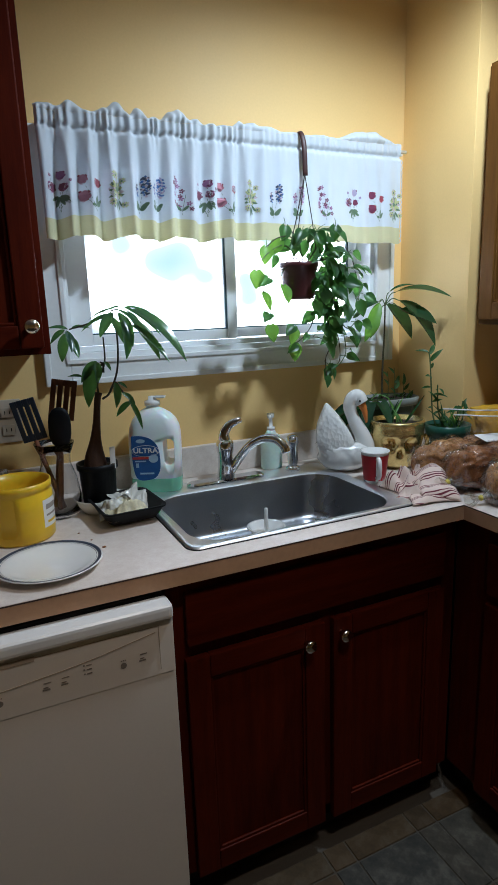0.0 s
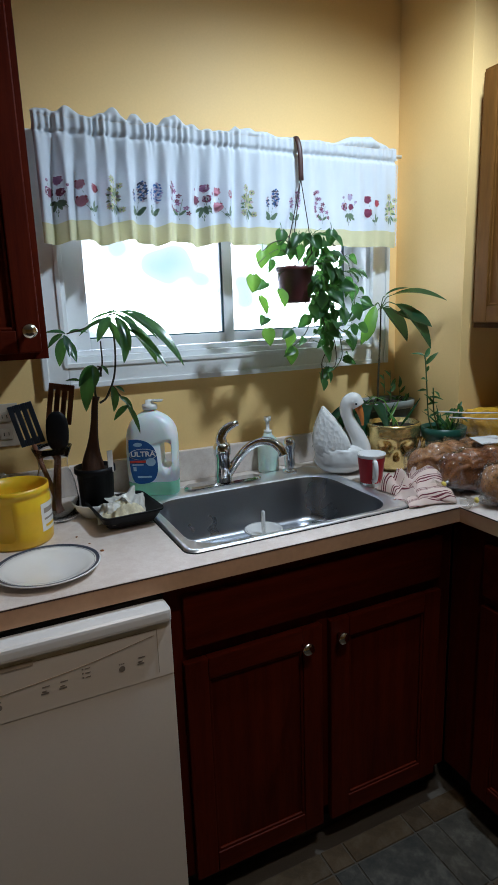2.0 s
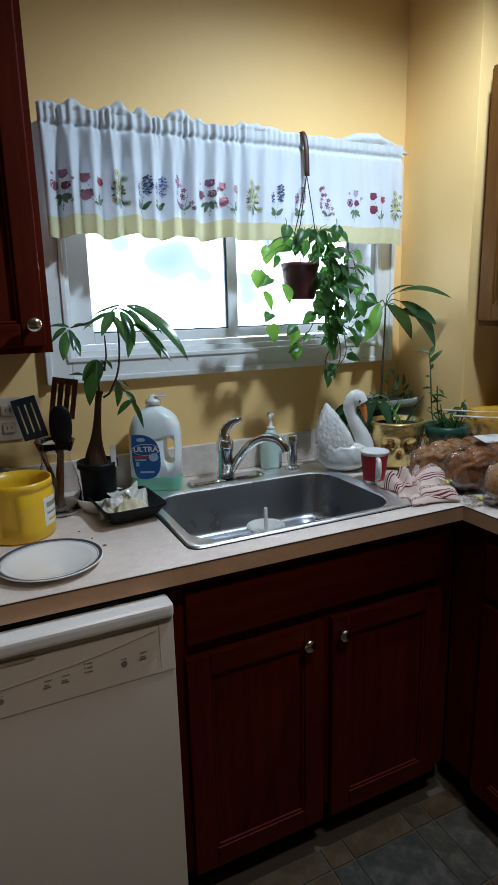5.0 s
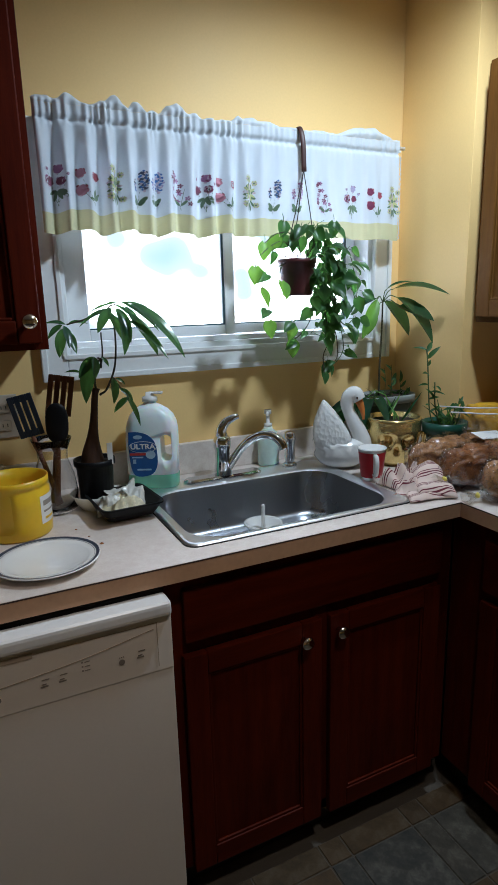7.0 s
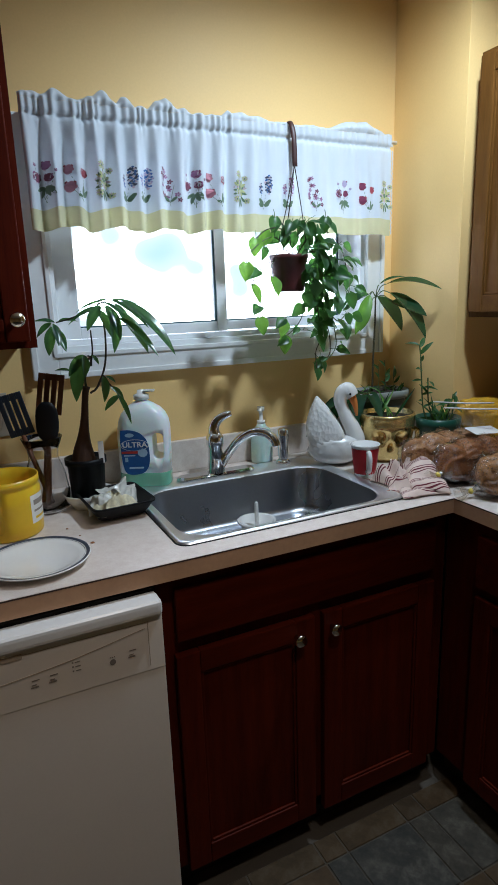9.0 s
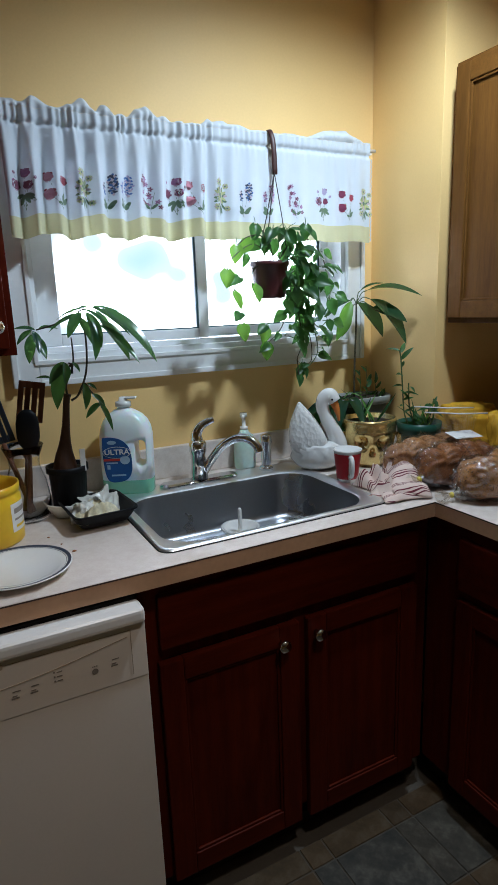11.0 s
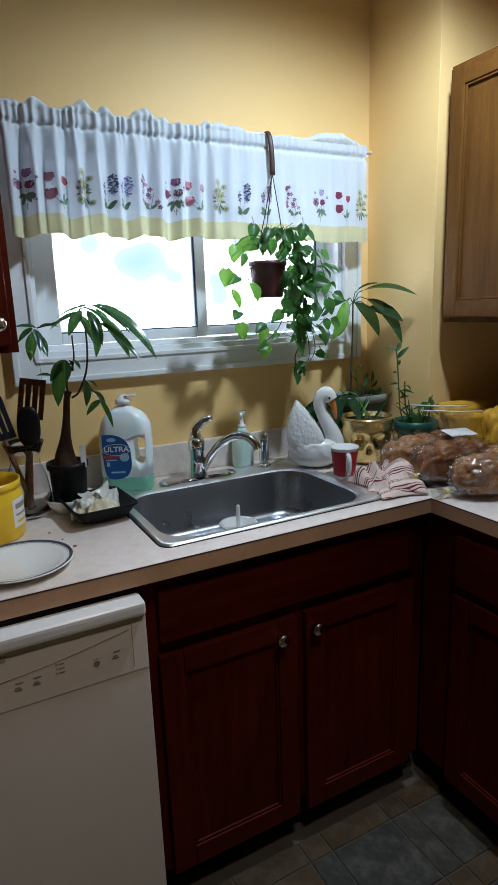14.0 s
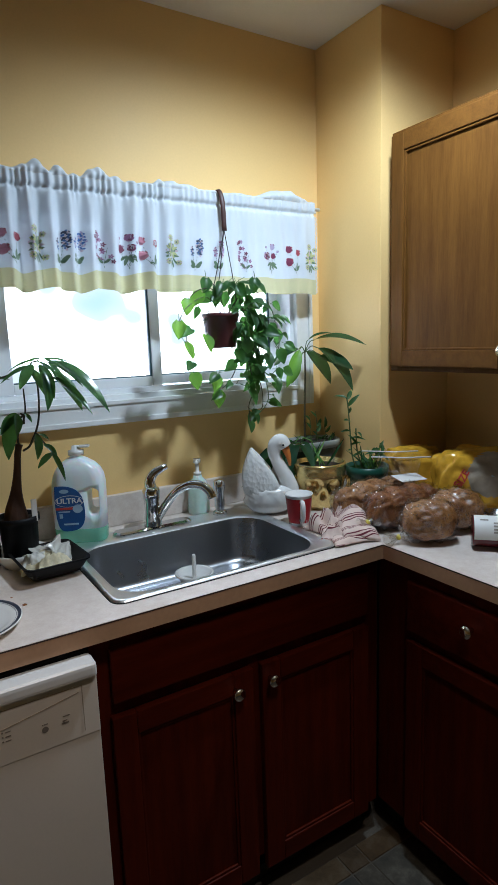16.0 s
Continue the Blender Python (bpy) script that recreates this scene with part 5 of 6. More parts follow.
part("cap", lathe([(0, 0.2625), (0.021, 0.2625), (0.021, 0.276), (0.012, 0.279), (0.010, 0.29), (0, 0.291)], 20), M["ceramic"], jg, "white flip cap", True)
part("cap_lid", box(0.006, -0.012, 0.284, 0.036, 0.012, 0.290, 0.003), M["ceramic"], jg)
out = [(w.x, w.y) for w in smooth_line([(-0.056, 0.178, 0), (-0.030, 0.178, 0), (-0.004, 0.168, 0), (0.013, 0.145, 0), (0.018, 0.11, 0), (0.016, 0.075, 0), (0.004, 0.052, 0), (-0.016, 0.044, 0), (-0.038, 0.044, 0), (-0.050, 0.056, 0), (-0.056, 0.09, 0), (-0.058, 0.14, 0)], 4)]
lab = part("label", loft([[(a, -0.0405, c2) for a, c2 in out], [(a, -0.0420, c2) for a, c2 in out]]), M["label_blue"], jg, "blue printed label")


def oval(rx, rz, y0, y1):
    return loft([[(-0.020 + rx * math.cos(t), y, 0.133 + rz * math.sin(t)) for t in (2 * math.pi * k / 28 for k in range(28))] for y in (y0, y1)])


part("label_oval", oval(0.0375, 0.0175, -0.0421, -0.0424), M["label_white"], lab)
part("label_oval", oval(0.0360, 0.0160, -0.0424, -0.0427), M["label_blue"], lab)
lettering("label_word", "ULTRA", 0.0215, M["label_white"], lab, pose(-0.020, -0.0429, 0.134, 90))
part("label_badge", oval(0.012, 0.006, -0.0421, -0.0424), M["label_pale"], lab, at=pose(-0.012, 0, 0.030))
part("label_stripe", box(-0.056, -0.0426, 0.108, -0.012, -0.0421, 0.115), M["label_red"], lab)
part("label_bar", box(-0.050, -0.0426, 0.100, -0.02, -0.0421, 0.104), M["label_pale"], lab)
part("label_bar", box(-0.048, -0.0426, 0.083, -0.040, -0.0421, 0.096), M["label_pale"], lab)
part("label_bar", box(-0.038, -0.0426, 0.062, 0.0, -0.0421, 0.067), M["label_pale"], lab)
b = lathe([(0, 0), (0.013, 0.0), (0.013, 0.0006), (0, 0.0006)], 20)
part("label_drop", b, M["label_pale"], lab, at=pose(0.000, -0.0421, 0.110, 90))

wo = thing("wall_outlet", -0.300, 0.0, 1.09, 0, "ivory double wall outlet", "outlet")
part("plate", box(-0.036, -0.006, 0, 0.036, -0.0005, 0.118, 0.003), M["outlet"], wo)
for z in (0.035, 0.083):
    s = part("socket", box(-0.016, -0.009, z - 0.014, 0.016, -0.0062, z + 0.014, 0.003), M["outlet"], wo)
    for x in (-0.006, 0.006):
        part("slot", box(x - 0.001, -0.0095, z - 0.004, x + 0.001, -0.0091, z + 0.005), M["black"], s)
pb = thing("plastic_bag", -0.375, -0.1, CT, 0, "crumpled clear plastic bag on the counter", "bag")
b = blob(0.075, 0.05, 0.06, 4, 0.45, 3.0, seed=9)
b.transform(Matrix.Translation((0, 0, 0.075)))
bz = min(w.co.z for w in b.verts)
b.transform(Matrix.Translation((0, 0, 0.0005 - bz)))
part("film", b, M["film_dense"], pb)

for x, y, r in ((-0.17, -0.392, 0.0025), (-0.189, -0.333, 0.003), (-0.153, -0.45, 0.0045)):
    cr = part("crumb", blob(r, r * 0.7, r * 0.45, 2, 0.35, 4, seed=x * 50), M["bread_brown"])
    cr.matrix_basis = pose(x, y, CT + r * 0.4)
    tagged(cr, "small brown crumb lying on the beige countertop", "crumb", "crumbs on the counter")

# ---- swan planter: one plain mesh ----
b = blob(0.082, 0.056, 0.058, 4, power=0.85)
for w in b.verts:
    f = math.sin(w.co.x * 260 + math.floor(w.co.z * 110) * 1.6) * 0.0035 if w.co.z > -0.02 else 0
    w.co += w.co.normalized() * f
    if w.co.z > 0.02:
        w.co.z = 0.02 + (w.co.z - 0.02) * 0.5
    w.co += Vector((0, 0, 0.0583))
for s in (-1, 1):
    t = blob(0.062, 0.020, 0.084, 4, power=0.9)
    for w in t.verts:
        k = (w.co.z + 0.082) / 0.164
        f = math.sin(w.co.z * 210) * math.sin(w.co.x * 170 + math.floor(w.co.z * 33)) * 0.0025
        w.co.y += f * s
        w.co.x = w.co.x * (1.15 - 0.9 * max(0, k) ** 1.5) - 0.016 - 0.036 * k
        w.co.y = w.co.y + s * (0.034 - 0.012 * k)
        w.co.z += 0.13
    for f in t.faces:
        f.material_index = 3
    join(b, t)
neck = smooth_line([(0.056, 0, 0.045), (0.068, 0, 0.075), (0.056, 0, 0.115), (0.034, 0, 0.158), (0.020, 0, 0.196), (0.024, -0.001, 0.224), (0.042, -0.004, 0.236), (0.055, -0.006, 0.216)], 8)
tube(neck, lambda q: 0.034 - 0.030 * q if q < 0.5 else 0.019 + 0.0045 * math.sin((q - 0.5) * 5.2), 18, b)
b.faces.ensure_lookup_table()
n0 = len(b.faces)
tube(smooth_line([(0.050, -0.006, 0.222), (0.060, -0.009, 0.200), (0.066, -0.011, 0.178), (0.069, -0.012, 0.156)]), lambda q: 0.0150 - 0.0115 * q, 10, b)
b.faces.ensure_lookup_table()
for f in b.faces[n0:]:
    f.material_index = 1
n1 = len(b.faces)
for s in (-1, 1):
    t = blob(0.004, 0.003, 0.004, 1)
    t.transform(Matrix.Translation((0.047, -0.005 + s * 0.0215, 0.226)))
    join(b, t)
b.faces.ensure_lookup_table()
for f in b.faces[n1:]:
    f.material_index = 2
sw = new("swan_planter", mesh_of("swan_planter", b, [M["ceramic"], M["beak"], M["eye"], M["feather"]], True))
sw.matrix_basis = pose(0.660, -0.197, CT, 0, 0, -30)
tagged(sw, "white glazed ceramic swan planter with an orange bill", "figurine")

# ---- potted plants in the corner ----
lpz = thing("long_planter", 0.903, -0.088, CT, 0, "grey-green plastic planter holding a tall avocado seedling", "potted plant")
part("pot", loft([rl(0.092, 0.050, 0.048, 0.001), rl(0.108, 0.066, 0.060, 0.172), rl(0.106, 0.064, 0.060, 0.172), rl(0.102, 0.060, 0.058, 0.168)], True, True), M["grey_planter"], lpz, smooth=False)
part("rim", loft([rl(0.109, 0.067, 0.060, 0.1722), rl(0.118, 0.076, 0.068, 0.175), rl(0.120, 0.078, 0.070, 0.197), rl(0.117, 0.075, 0.068, 0.200), rl(0.108, 0.066, 0.060, 0.199), rl(0.104, 0.062, 0.058, 0.1725)], False, False), M["grey_rim"], lpz, "pale grey rolled rim", True)
b = bmesh.new()
for k in range(9):
    f = k / 8
    ring = rl(0.103 * (1 - f) + 0.002, 0.061 * (1 - f) + 0.002, min(0.058, 0.055 * (1 - f) + 0.001), 0.188 + 0.014 * f)
    loopv = [(a, c2, z + 0.010 * noise.noise(Vector((a * 60, c2 * 60, 3)))) for a, c2, z in ring]
    if k:
        loft([last, loopv], False, k == 8, b)
    last = loopv
part("soil", b, M["soil"], lpz, smooth=True)
part("stem", tube(smooth_line([(-0.022, -0.012, 0.19), (-0.021, -0.012, 0.30), (-0.016, -0.012, 0.42), (-0.015, -0.012, 0.516)]), lambda t: 0.0040 - 0.0014 * t, 8), M["stem_dark"], lpz, smooth=True)


def spread(u, v, near=0.0):
    """A place round the seedling's tip: across, up, and towards the room."""
    return Vector((-0.015 + 0.9 * u - 0.43 * near, -0.012 - 0.43 * u - 0.9 * near, 0.514 + v))


AVO_L = {"arch": (0.16, 0.066, 0.38), "broad": (0.15, 0.088, 0.22), "long": (0.18, 0.086, 0.45), "backlit": (0.15, 0.046, 0.2)}
# lime green on the left hanging leaves stands for daylight glowing through them
AVO = {k: leaf_mesh("avocado_leaf_" + k, q[0], q[1], q[2], 0.28, M["leaf_lime" if k == "backlit" else "leaf_dark"], n=12) for k, q in AVO_L.items()}
for kind, root, tip in (("arch", (0.030, 0.035, 0.02), (0.182, 0.012, 0.115)), ("arch", (0.012, 0.034, 0.0), (0.088, 0.056, 0.03)), ("broad", (0.004, -0.002, 0.01), (0.076, -0.115, 0.055)),
                        ("long", (0.036, 0.008, 0.04), (0.138, -0.138, 0.11)), ("broad", (0.040, -0.020, 0.05), (0.142, -0.068, 0.10)), ("backlit", (-0.020, 0.004, 0.01), (-0.074, -0.122, 0.04)),
                        ("arch", (-0.020, 0.006, 0.0), (-0.120, -0.042, 0.03)), ("backlit", (-0.018, -0.040, 0.0), (-0.052, -0.112, 0.015))):
    ln, wd, dr = AVO_L[kind]
    r0, t0 = spread(*root), spread(*tip)
    part("petiole", tube(smooth_line([spread(0, -0.006), (spread(0, 0) + r0) / 2 + Vector((0, 0, 0.010)), r0]), 0.0016, 6), M["stem"], lpz)
    shared("leaf", AVO[kind], lpz, leaf_to(r0, t0, ln, dr, (0, -0.35, 1) if kind == "arch" else (0.35 if tip[0] > 0 else -0.35, -1.0, 0.35)))
BLADE = [leaf_mesh("blade_leaf", 0.10, 0.008, 0.5, 0.5, M["leaf_dark"], n=7), leaf_mesh("lance_leaf", 0.062, 0.019, 0.4, 0.4, M["leaf"], n=7), leaf_mesh("droop_leaf", 0.17, 0.048, 0.8, 0.4, M["leaf_dark"], n=10), leaf_mesh("pale_blade", 0.09, 0.008, 0.6, 0.5, M["leaf_lime"], n=7)]
for x, way, sc in ((-0.075, (-0.7, -0.7, 0.2), 0.95), (-0.10, (-0.9, -0.35, 0.1), 1.1), (-0.06, (-0.3, -0.9, 0.25), 0.8), (-0.09, (-0.95, -0.1, 0.2), 1.15), (-0.10, (-0.6, -0.8, -0.1), 1.0)):
    shared("leaf", BLADE[2], lpz, leaf_pose((x, -0.03, 0.197), way, (0, 0, 1), sc))
rnd = random.Random(4)
for x, y, h in ((-0.005, -0.02, 0.10), (0.030, -0.01, 0.11), (0.012, -0.035, 0.05), (0.060, -0.02, 0.06)):
    ln = smooth_line([(x, y, 0.19), (x + 0.004, y, 0.19 + h * 0.5), (x - 0.004, y - 0.004, 0.19 + h)], 5)
    part("sprout", tube(ln, 0.0012, 5), M["stem"], lpz)
    for k in range(5, len(ln), 3):
        shared("leaf", BLADE[1], lpz, leaf_pose(ln[k], (rnd.uniform(-0.9, 0.9), rnd.uniform(-0.5, 0.2), 0.7), (0, -0.8, 0.4), rnd.uniform(0.4, 0.75)))
for k in range(30):
    shared("leaf", BLADE[k % 2 if k % 5 else 3], lpz, leaf_pose((rnd.uniform(-0.09, 0.09), rnd.uniform(-0.045, 0.03), 0.192), (rnd.uniform(-0.8, 0.8), rnd.uniform(-0.6, 0.3), rnd.uniform(0.1, 0.5)), (0, -0.8, 0.5), rnd.uniform(0.35, 0.65)))

gp = thing("gold_skull_pot", 0.832, -0.240, CT, -28, "gold glazed skull-shaped pot with small grassy shoots", "potted plant")
side = [(0.062, 0.02), (0.068, 0.045), (0.080, 0.075), (0.087, 0.11), (0.088, 0.148)]
side = [(p0[0] + (p1[0] - p0[0]) * q / 6, p0[1] + (p1[1] - p0[1]) * q / 6) for p0, p1 in zip(side, side[1:]) for q in range(6)] + [side[-1]]
b = lathe([(0, 0.001), (0.05, 0.001)] + side + [(0.085, 0.155), (0.080, 0.154), (0.078, 0.138), (0, 0.136)], 72)
for w in b.verts:
    a = math.degrees(math.atan2(w.co.y, w.co.x)) + 90
    d = 0.0
    for c0, z0, sa, sz in ((-24, 0.085, 12, 0.019), (24, 0.085, 12, 0.019), (0, 0.057, 6, 0.011)):
        d += math.exp(-((a - c0) / sa) ** 2 - ((w.co.z - z0) / sz) ** 2)
    brow = math.exp(-((abs(a) - 24) / 16) ** 2 - ((w.co.z - 0.115) / 0.01) ** 2)
    k = 1 - 0.32 * min(1, d) + 0.09 * brow
    w.co.x, w.co.y = w.co.x * k, w.co.y * k
part("pot", b, M["gold"], gp, smooth=True)
part("soil", lathe([(0, 0.142), (0.04, 0.141), (0.077, 0.139)], 20), M["soil"], gp)
for s in (-1, 1):
    h = bmesh.new()
    for k in range(4):
        x = s * (0.083 + 0.003 * k)
        tube(smooth_line([(x, -0.006 - 0.014 * k + 0.01, 0.05), (x + s * 0.012, -0.018 - 0.012 * k + 0.01, 0.075), (x + s * 0.004, -0.026 - 0.012 * k + 0.012, 0.105 + 0.006 * (k % 2))]), 0.0055, 8, h)
    part("finger_ornament", h, M["gold"], gp, smooth=True)
for k in range(10):
    shared("leaf", BLADE[3 if k % 3 else 0], gp, leaf_pose((rnd.uniform(-0.03, 0.03), rnd.uniform(-0.03, 0.03), 0.139), (rnd.uniform(-0.7, 0.7), rnd.uniform(-0.5, 0.4), 0.9), (rnd.uniform(-0.3, 0.3), -1, 0.2), rnd.uniform(0.6, 1.1)))

gr = thing("green_pot", 0.940, -0.352, CT, 0, "small dark green plastic pot with leafy shoots", "potted plant")
part("pot", lathe([(0, 0.001), (0.046, 0.001), (0.056, 0.11), (0.066, 0.113), (0.069, 0.145), (0.064, 0.145), (0.058, 0.125), (0, 0.124)], 28), M["green_pot"], gr, smooth=True)
part("soil", lathe([(0, 0.13), (0.03, 0.129), (0.0575, 0.1255)], 20), M["soil"], gr)
for pts in ([(-0.04, 0, 0.125), (-0.062, 0, 0.18), (-0.066, 0.005, 0.25), (-0.074, 0.006, 0.34), (-0.080, 0.006, 0.37)], [(-0.01, 0, 0.125), (-0.045, -0.005, 0.19), (-0.052, -0.005, 0.27)], [(0.02, 0, 0.125), (0.026, -0.01, 0.17), (0.03, -0.012, 0.2)], [(-0.02, 0, 0.125), (-0.035, -0.01, 0.16)], [(0.03, 0.01, 0.125), (0.05, 0, 0.18), (0.058, 0, 0.21)]):
    ln = smooth_line(pts, 7)
    part("stem", tube(ln, 0.0022, 6), M["stem"], gr)
    for k in range(7, len(ln), 2):
        shared("leaf", BLADE[1], gr, leaf_pose(ln[k], (rnd.uniform(-1, 1), rnd.uniform(-0.9, 0.4), rnd.uniform(-0.1, 0.8)), (0, -0.6, 0.8), rnd.uniform(0.4, 0.8)))
for k in range(20):
    shared("leaf", BLADE[(0, 1, 3)[k % 3]], gr, leaf_pose((rnd.uniform(-0.03, 0.04), rnd.uniform(-0.03, 0.03), 0.127), (rnd.uniform(-0.8, 0.8), rnd.uniform(-0.7, 0.3), rnd.uniform(0.4, 1)), (0, -0.8, 0.4), rnd.uniform(0.5, 0.9)))

# ---- mug and towel ----
cp_ = thing("mug", 0.664, -0.352, CT, -28, "red and white mug with a white handle beside the sink", "mug")
cp_.scale = (1.14, 1.14, 1.05)
part("body", lathe([(0, 0.001), (0.027, 0.001), (0.0355, 0.088), (0.0375, 0.089), (0.0375, 0.092), (0.0345, 0.092), (0.026, 0.011), (0, 0.010)], 32), M["ceramic"], cp_, smooth=True)
for a0, a1 in ((-178, -93), (-79, 60)):
    b = bmesh.new()
    vs = [[b.verts.new(((r + 0.0004) * math.cos(radians(a0 + (a1 - a0) * k / 14)), (r + 0.0004) * math.sin(radians(a0 + (a1 - a0) * k / 14)), z)) for r, z in ((0.0275, 0.010), (0.0350, 0.082))] for k in range(15)]
    for p0, p1 in zip(vs, vs[1:]):
        b.faces.new((p0[0], p1[0], p1[1], p0[1]))
    part("red_panel", b, M["cup_red"], cp_, "red printed panel", True)
ha, hb = math.cos(radians(-86)), math.sin(radians(-86))
part("handle", tube(smooth_line([(r * ha, r * hb, z) for r, z in ((0.0335, 0.074), (0.046, 0.077), (0.055, 0.066), (0.055, 0.044), (0.047, 0.026), (0.029, 0.020))]), 0.0058, 12), M["ceramic"], cp_, "white handle", True)

tw = thing("dish_towel", 0.722, -0.495, CT, -20, "crumpled cream dish towel with dark red stripes", "towel")


def cloth_sheet(nu, nv, shape):
    b = bmesh.new()
    g = [[b.verts.new(shape(i / nu, j / nv)) for j in range(nv + 1)] for i in range(nu + 1)]
    for i in range(nu):
        for j in range(nv):
            b.faces.new((g[i][j], g[i + 1][j], g[i + 1][j + 1], g[i][j + 1]))
    return b


def folded(x0, width, y0, y1, top, lift, seed):
    """A folded length of cloth that runs down from its heaped end and arches across."""
    def shape(u, v):
        y = y0 + (y1 - y0) * v
        x = x0 + width * (u - 0.5) * (1 + 0.25 * v) - 0.022 * v + 0.006 * noise.noise(Vector((u * 3, v * 4, seed)))
        arch = math.sqrt(max(0, 1 - (2 * u - 1) ** 2))
        run = (1 - v) ** 1.3
        z = lift + (0.012 + top * run) * (0.25 + 0.75 * arch) + 0.006 * noise.noise(Vector((u * 4, v * 5, seed + 3))) * arch + 0.005 * math.sin(v * 14 + u * 3) * arch
        if v > 0.93:
            z -= (v - 0.93) / 0.07 * min(z - 0.004, 0.012)
        return (x, y + 0.010 * math.sin(u * 4 + seed), max(0.003, z))
    return cloth_sheet(24, 48, shape)


def thick(ob, t=0.003):
    md = ob.modifiers.new("thickness", "SOLIDIFY")
    md.thickness, md.offset = t, -1


thick(part("folded_length", folded(0.034, 0.080, 0.080, -0.098, 0.072, 0.014, 1.0), M["towel"], tw, smooth=True))
thick(part("under_fold", folded(0.014, 0.105, 0.070, -0.112, 0.030, 0.0, 5.0), M["towel"], tw, smooth=True))
for k, (x, y, w, d, h, turn, sd) in enumerate(((-0.046, 0.030, 0.085, 0.11, 0.052, 25, 3.0), (-0.038, -0.025, 0.075, 0.10, 0.036, -30, 8.0), (-0.026, 0.060, 0.08, 0.08, 0.056, 70, 14.0))):
    def heap(u, v, w=w, d=d, h=h, sd=sd):
        rim = min(1, 3.5 * min(u, 1 - u, v, 1 - v))
        rg = 0.5 + 0.5 * math.sin(v * 11 + 5 * noise.noise(Vector((u * 2, v * 1.6, sd)))) + 0.7 * noise.noise(Vector((u * 3.5, v * 3.5, sd + 2)))
        return ((u - 0.5) * w + 0.012 * noise.noise(Vector((u * 3, v * 3, sd + 5))), (v - 0.5) * d, 0.004 + rim * max(0, h * (0.35 + 0.55 * rg)))
    b = cloth_sheet(30, 34, heap)
    thick(part("bunched_end", b, M["towel"], tw, smooth=True, at=pose(x, y, 0, 0, 0, turn)))


# ---- bread and bags ----
def bagged(name, x, y, z, rz, label, skin, rx, ry, rh, crust, label_at=None, twist=None, seed=1.0, rolls=0):
    """A loaf in a clear bag that lies on its support."""
    t = thing(name, x, y, z, rz, label, "bread", "bread on the counter")
    b = blob(rx, ry, rh, 5, 0.10, 4, 0.74 if rolls else 0.90, seed)
    low = min(w.co.z for w in b.verts)
    b.transform(Matrix.Translation((0, 0, 0.004 - low)))
    if rolls:
        for w in b.verts:
            f = 0.86 + 0.15 * abs(math.sin((w.co.x + rx) * math.pi / rolls)) ** 0.6
            w.co.y, w.co.z = w.co.y * f, 0.004 + (w.co.z - 0.004) * f
    b.normal_update()
    k = b.copy()
    part("loaf", b, crust, t, smooth=True)
    b = k
    for w, n in [(w, w.normal.copy()) for w in b.verts]:
        c = w.co * 24 + Vector((seed * 7, 0, 0))
        ridge = max(0, 1 - 2.4 * abs(noise.noise(Vector((c.x * 1.3, c.y * 0.5, c.z * 0.5)))))
        fine = max(0, 1 - 2.6 * abs(noise.noise(Vector((c.x * 1.4, c.y * 2.8, c.z * 2.8)))))
        w.co += n * (0.0022 + 0.011 * ridge ** 3 + 0.006 * fine ** 3)
        w.co.z = max(w.co.z, 0.0006)
    part("bag", b, skin, t, "clear plastic bag", True)
    if twist:
        e = Vector(twist)
        k = bmesh.new()
        way = Vector((e.x, e.y, 0)).normalized()
        sidev = Vector((-way.y, way.x, 0))
        rows = []
        for i in range(13):
            f = i / 12
            pinch = 0.004 + 0.030 * abs(f - 0.45) ** 1.1 * (1.5 if f > 0.45 else 1.9)
            rows.append([e * 0.80 + way * (0.062 * f) + sidev * (pinch * math.cos(a)) + Vector((0, 0, pinch * 0.7 * math.sin(a) * (1 + 0.4 * math.sin(a * 5)) - 0.010 * f)) for a in (2 * math.pi * q / 22 for q in range(22))])
        rows = [[Vector((w.x, w.y, max(0.001, w.z))) for w in r] for r in rows]
        part("bag_twist", loft(rows, False, False, k), M["film_dense"], t, "twisted clear bag end", True)
        knot = blob(0.006, 0.009, 0.008, 2, 0.3, 3, seed=seed)
        knot.transform(Matrix.Translation(e * 0.80 + way * 0.028 - Vector((0, 0, 0.004))))
        part("twist_tie", knot, M["tie"], t, "yellow twist tie", True)
    if label_at:
        lx, ly, lz, w, h = label_at
        part("sticker", box(-w / 2, -h / 2, 0, w / 2, h / 2, 0.0008, 0.0003), M["label_white"], t, "white sticker", at=pose(lx, ly, lz, 14, 4, 6))
    return t


bagged("bagged_loaf", 0.885, -0.452, CT, -4, "long pale crusty loaf in a clear plastic bag", M["film"], 0.15, 0.046, 0.058, M["bread_long"], (0.09, -0.045, 0.125, 0.11, 0.05), seed=1, rolls=0.06)
bagged("bagged_loaf", 0.895, -0.556, CT, -8, "dark brown loaf in a shiny clear plastic bag", M["film"], 0.125, 0.047, 0.058, M["bread_brown"], twist=(-0.135, -0.012, 0.05), seed=2, rolls=0.062)
bagged("bagged_roll", 0.850, -0.690, CT, -28, "seeded round bread in a twisted clear bag", M["film"], 0.072, 0.056, 0.054, M["bread_seed"], twist=(-0.075, -0.01, 0.03), seed=4)
bagged("bagged_roll", 0.985, -0.668, CT, -20, "large seeded bread in a clear plastic bag", M["film"], 0.075, 0.06, 0.056, M["bread_seed"], seed=6)


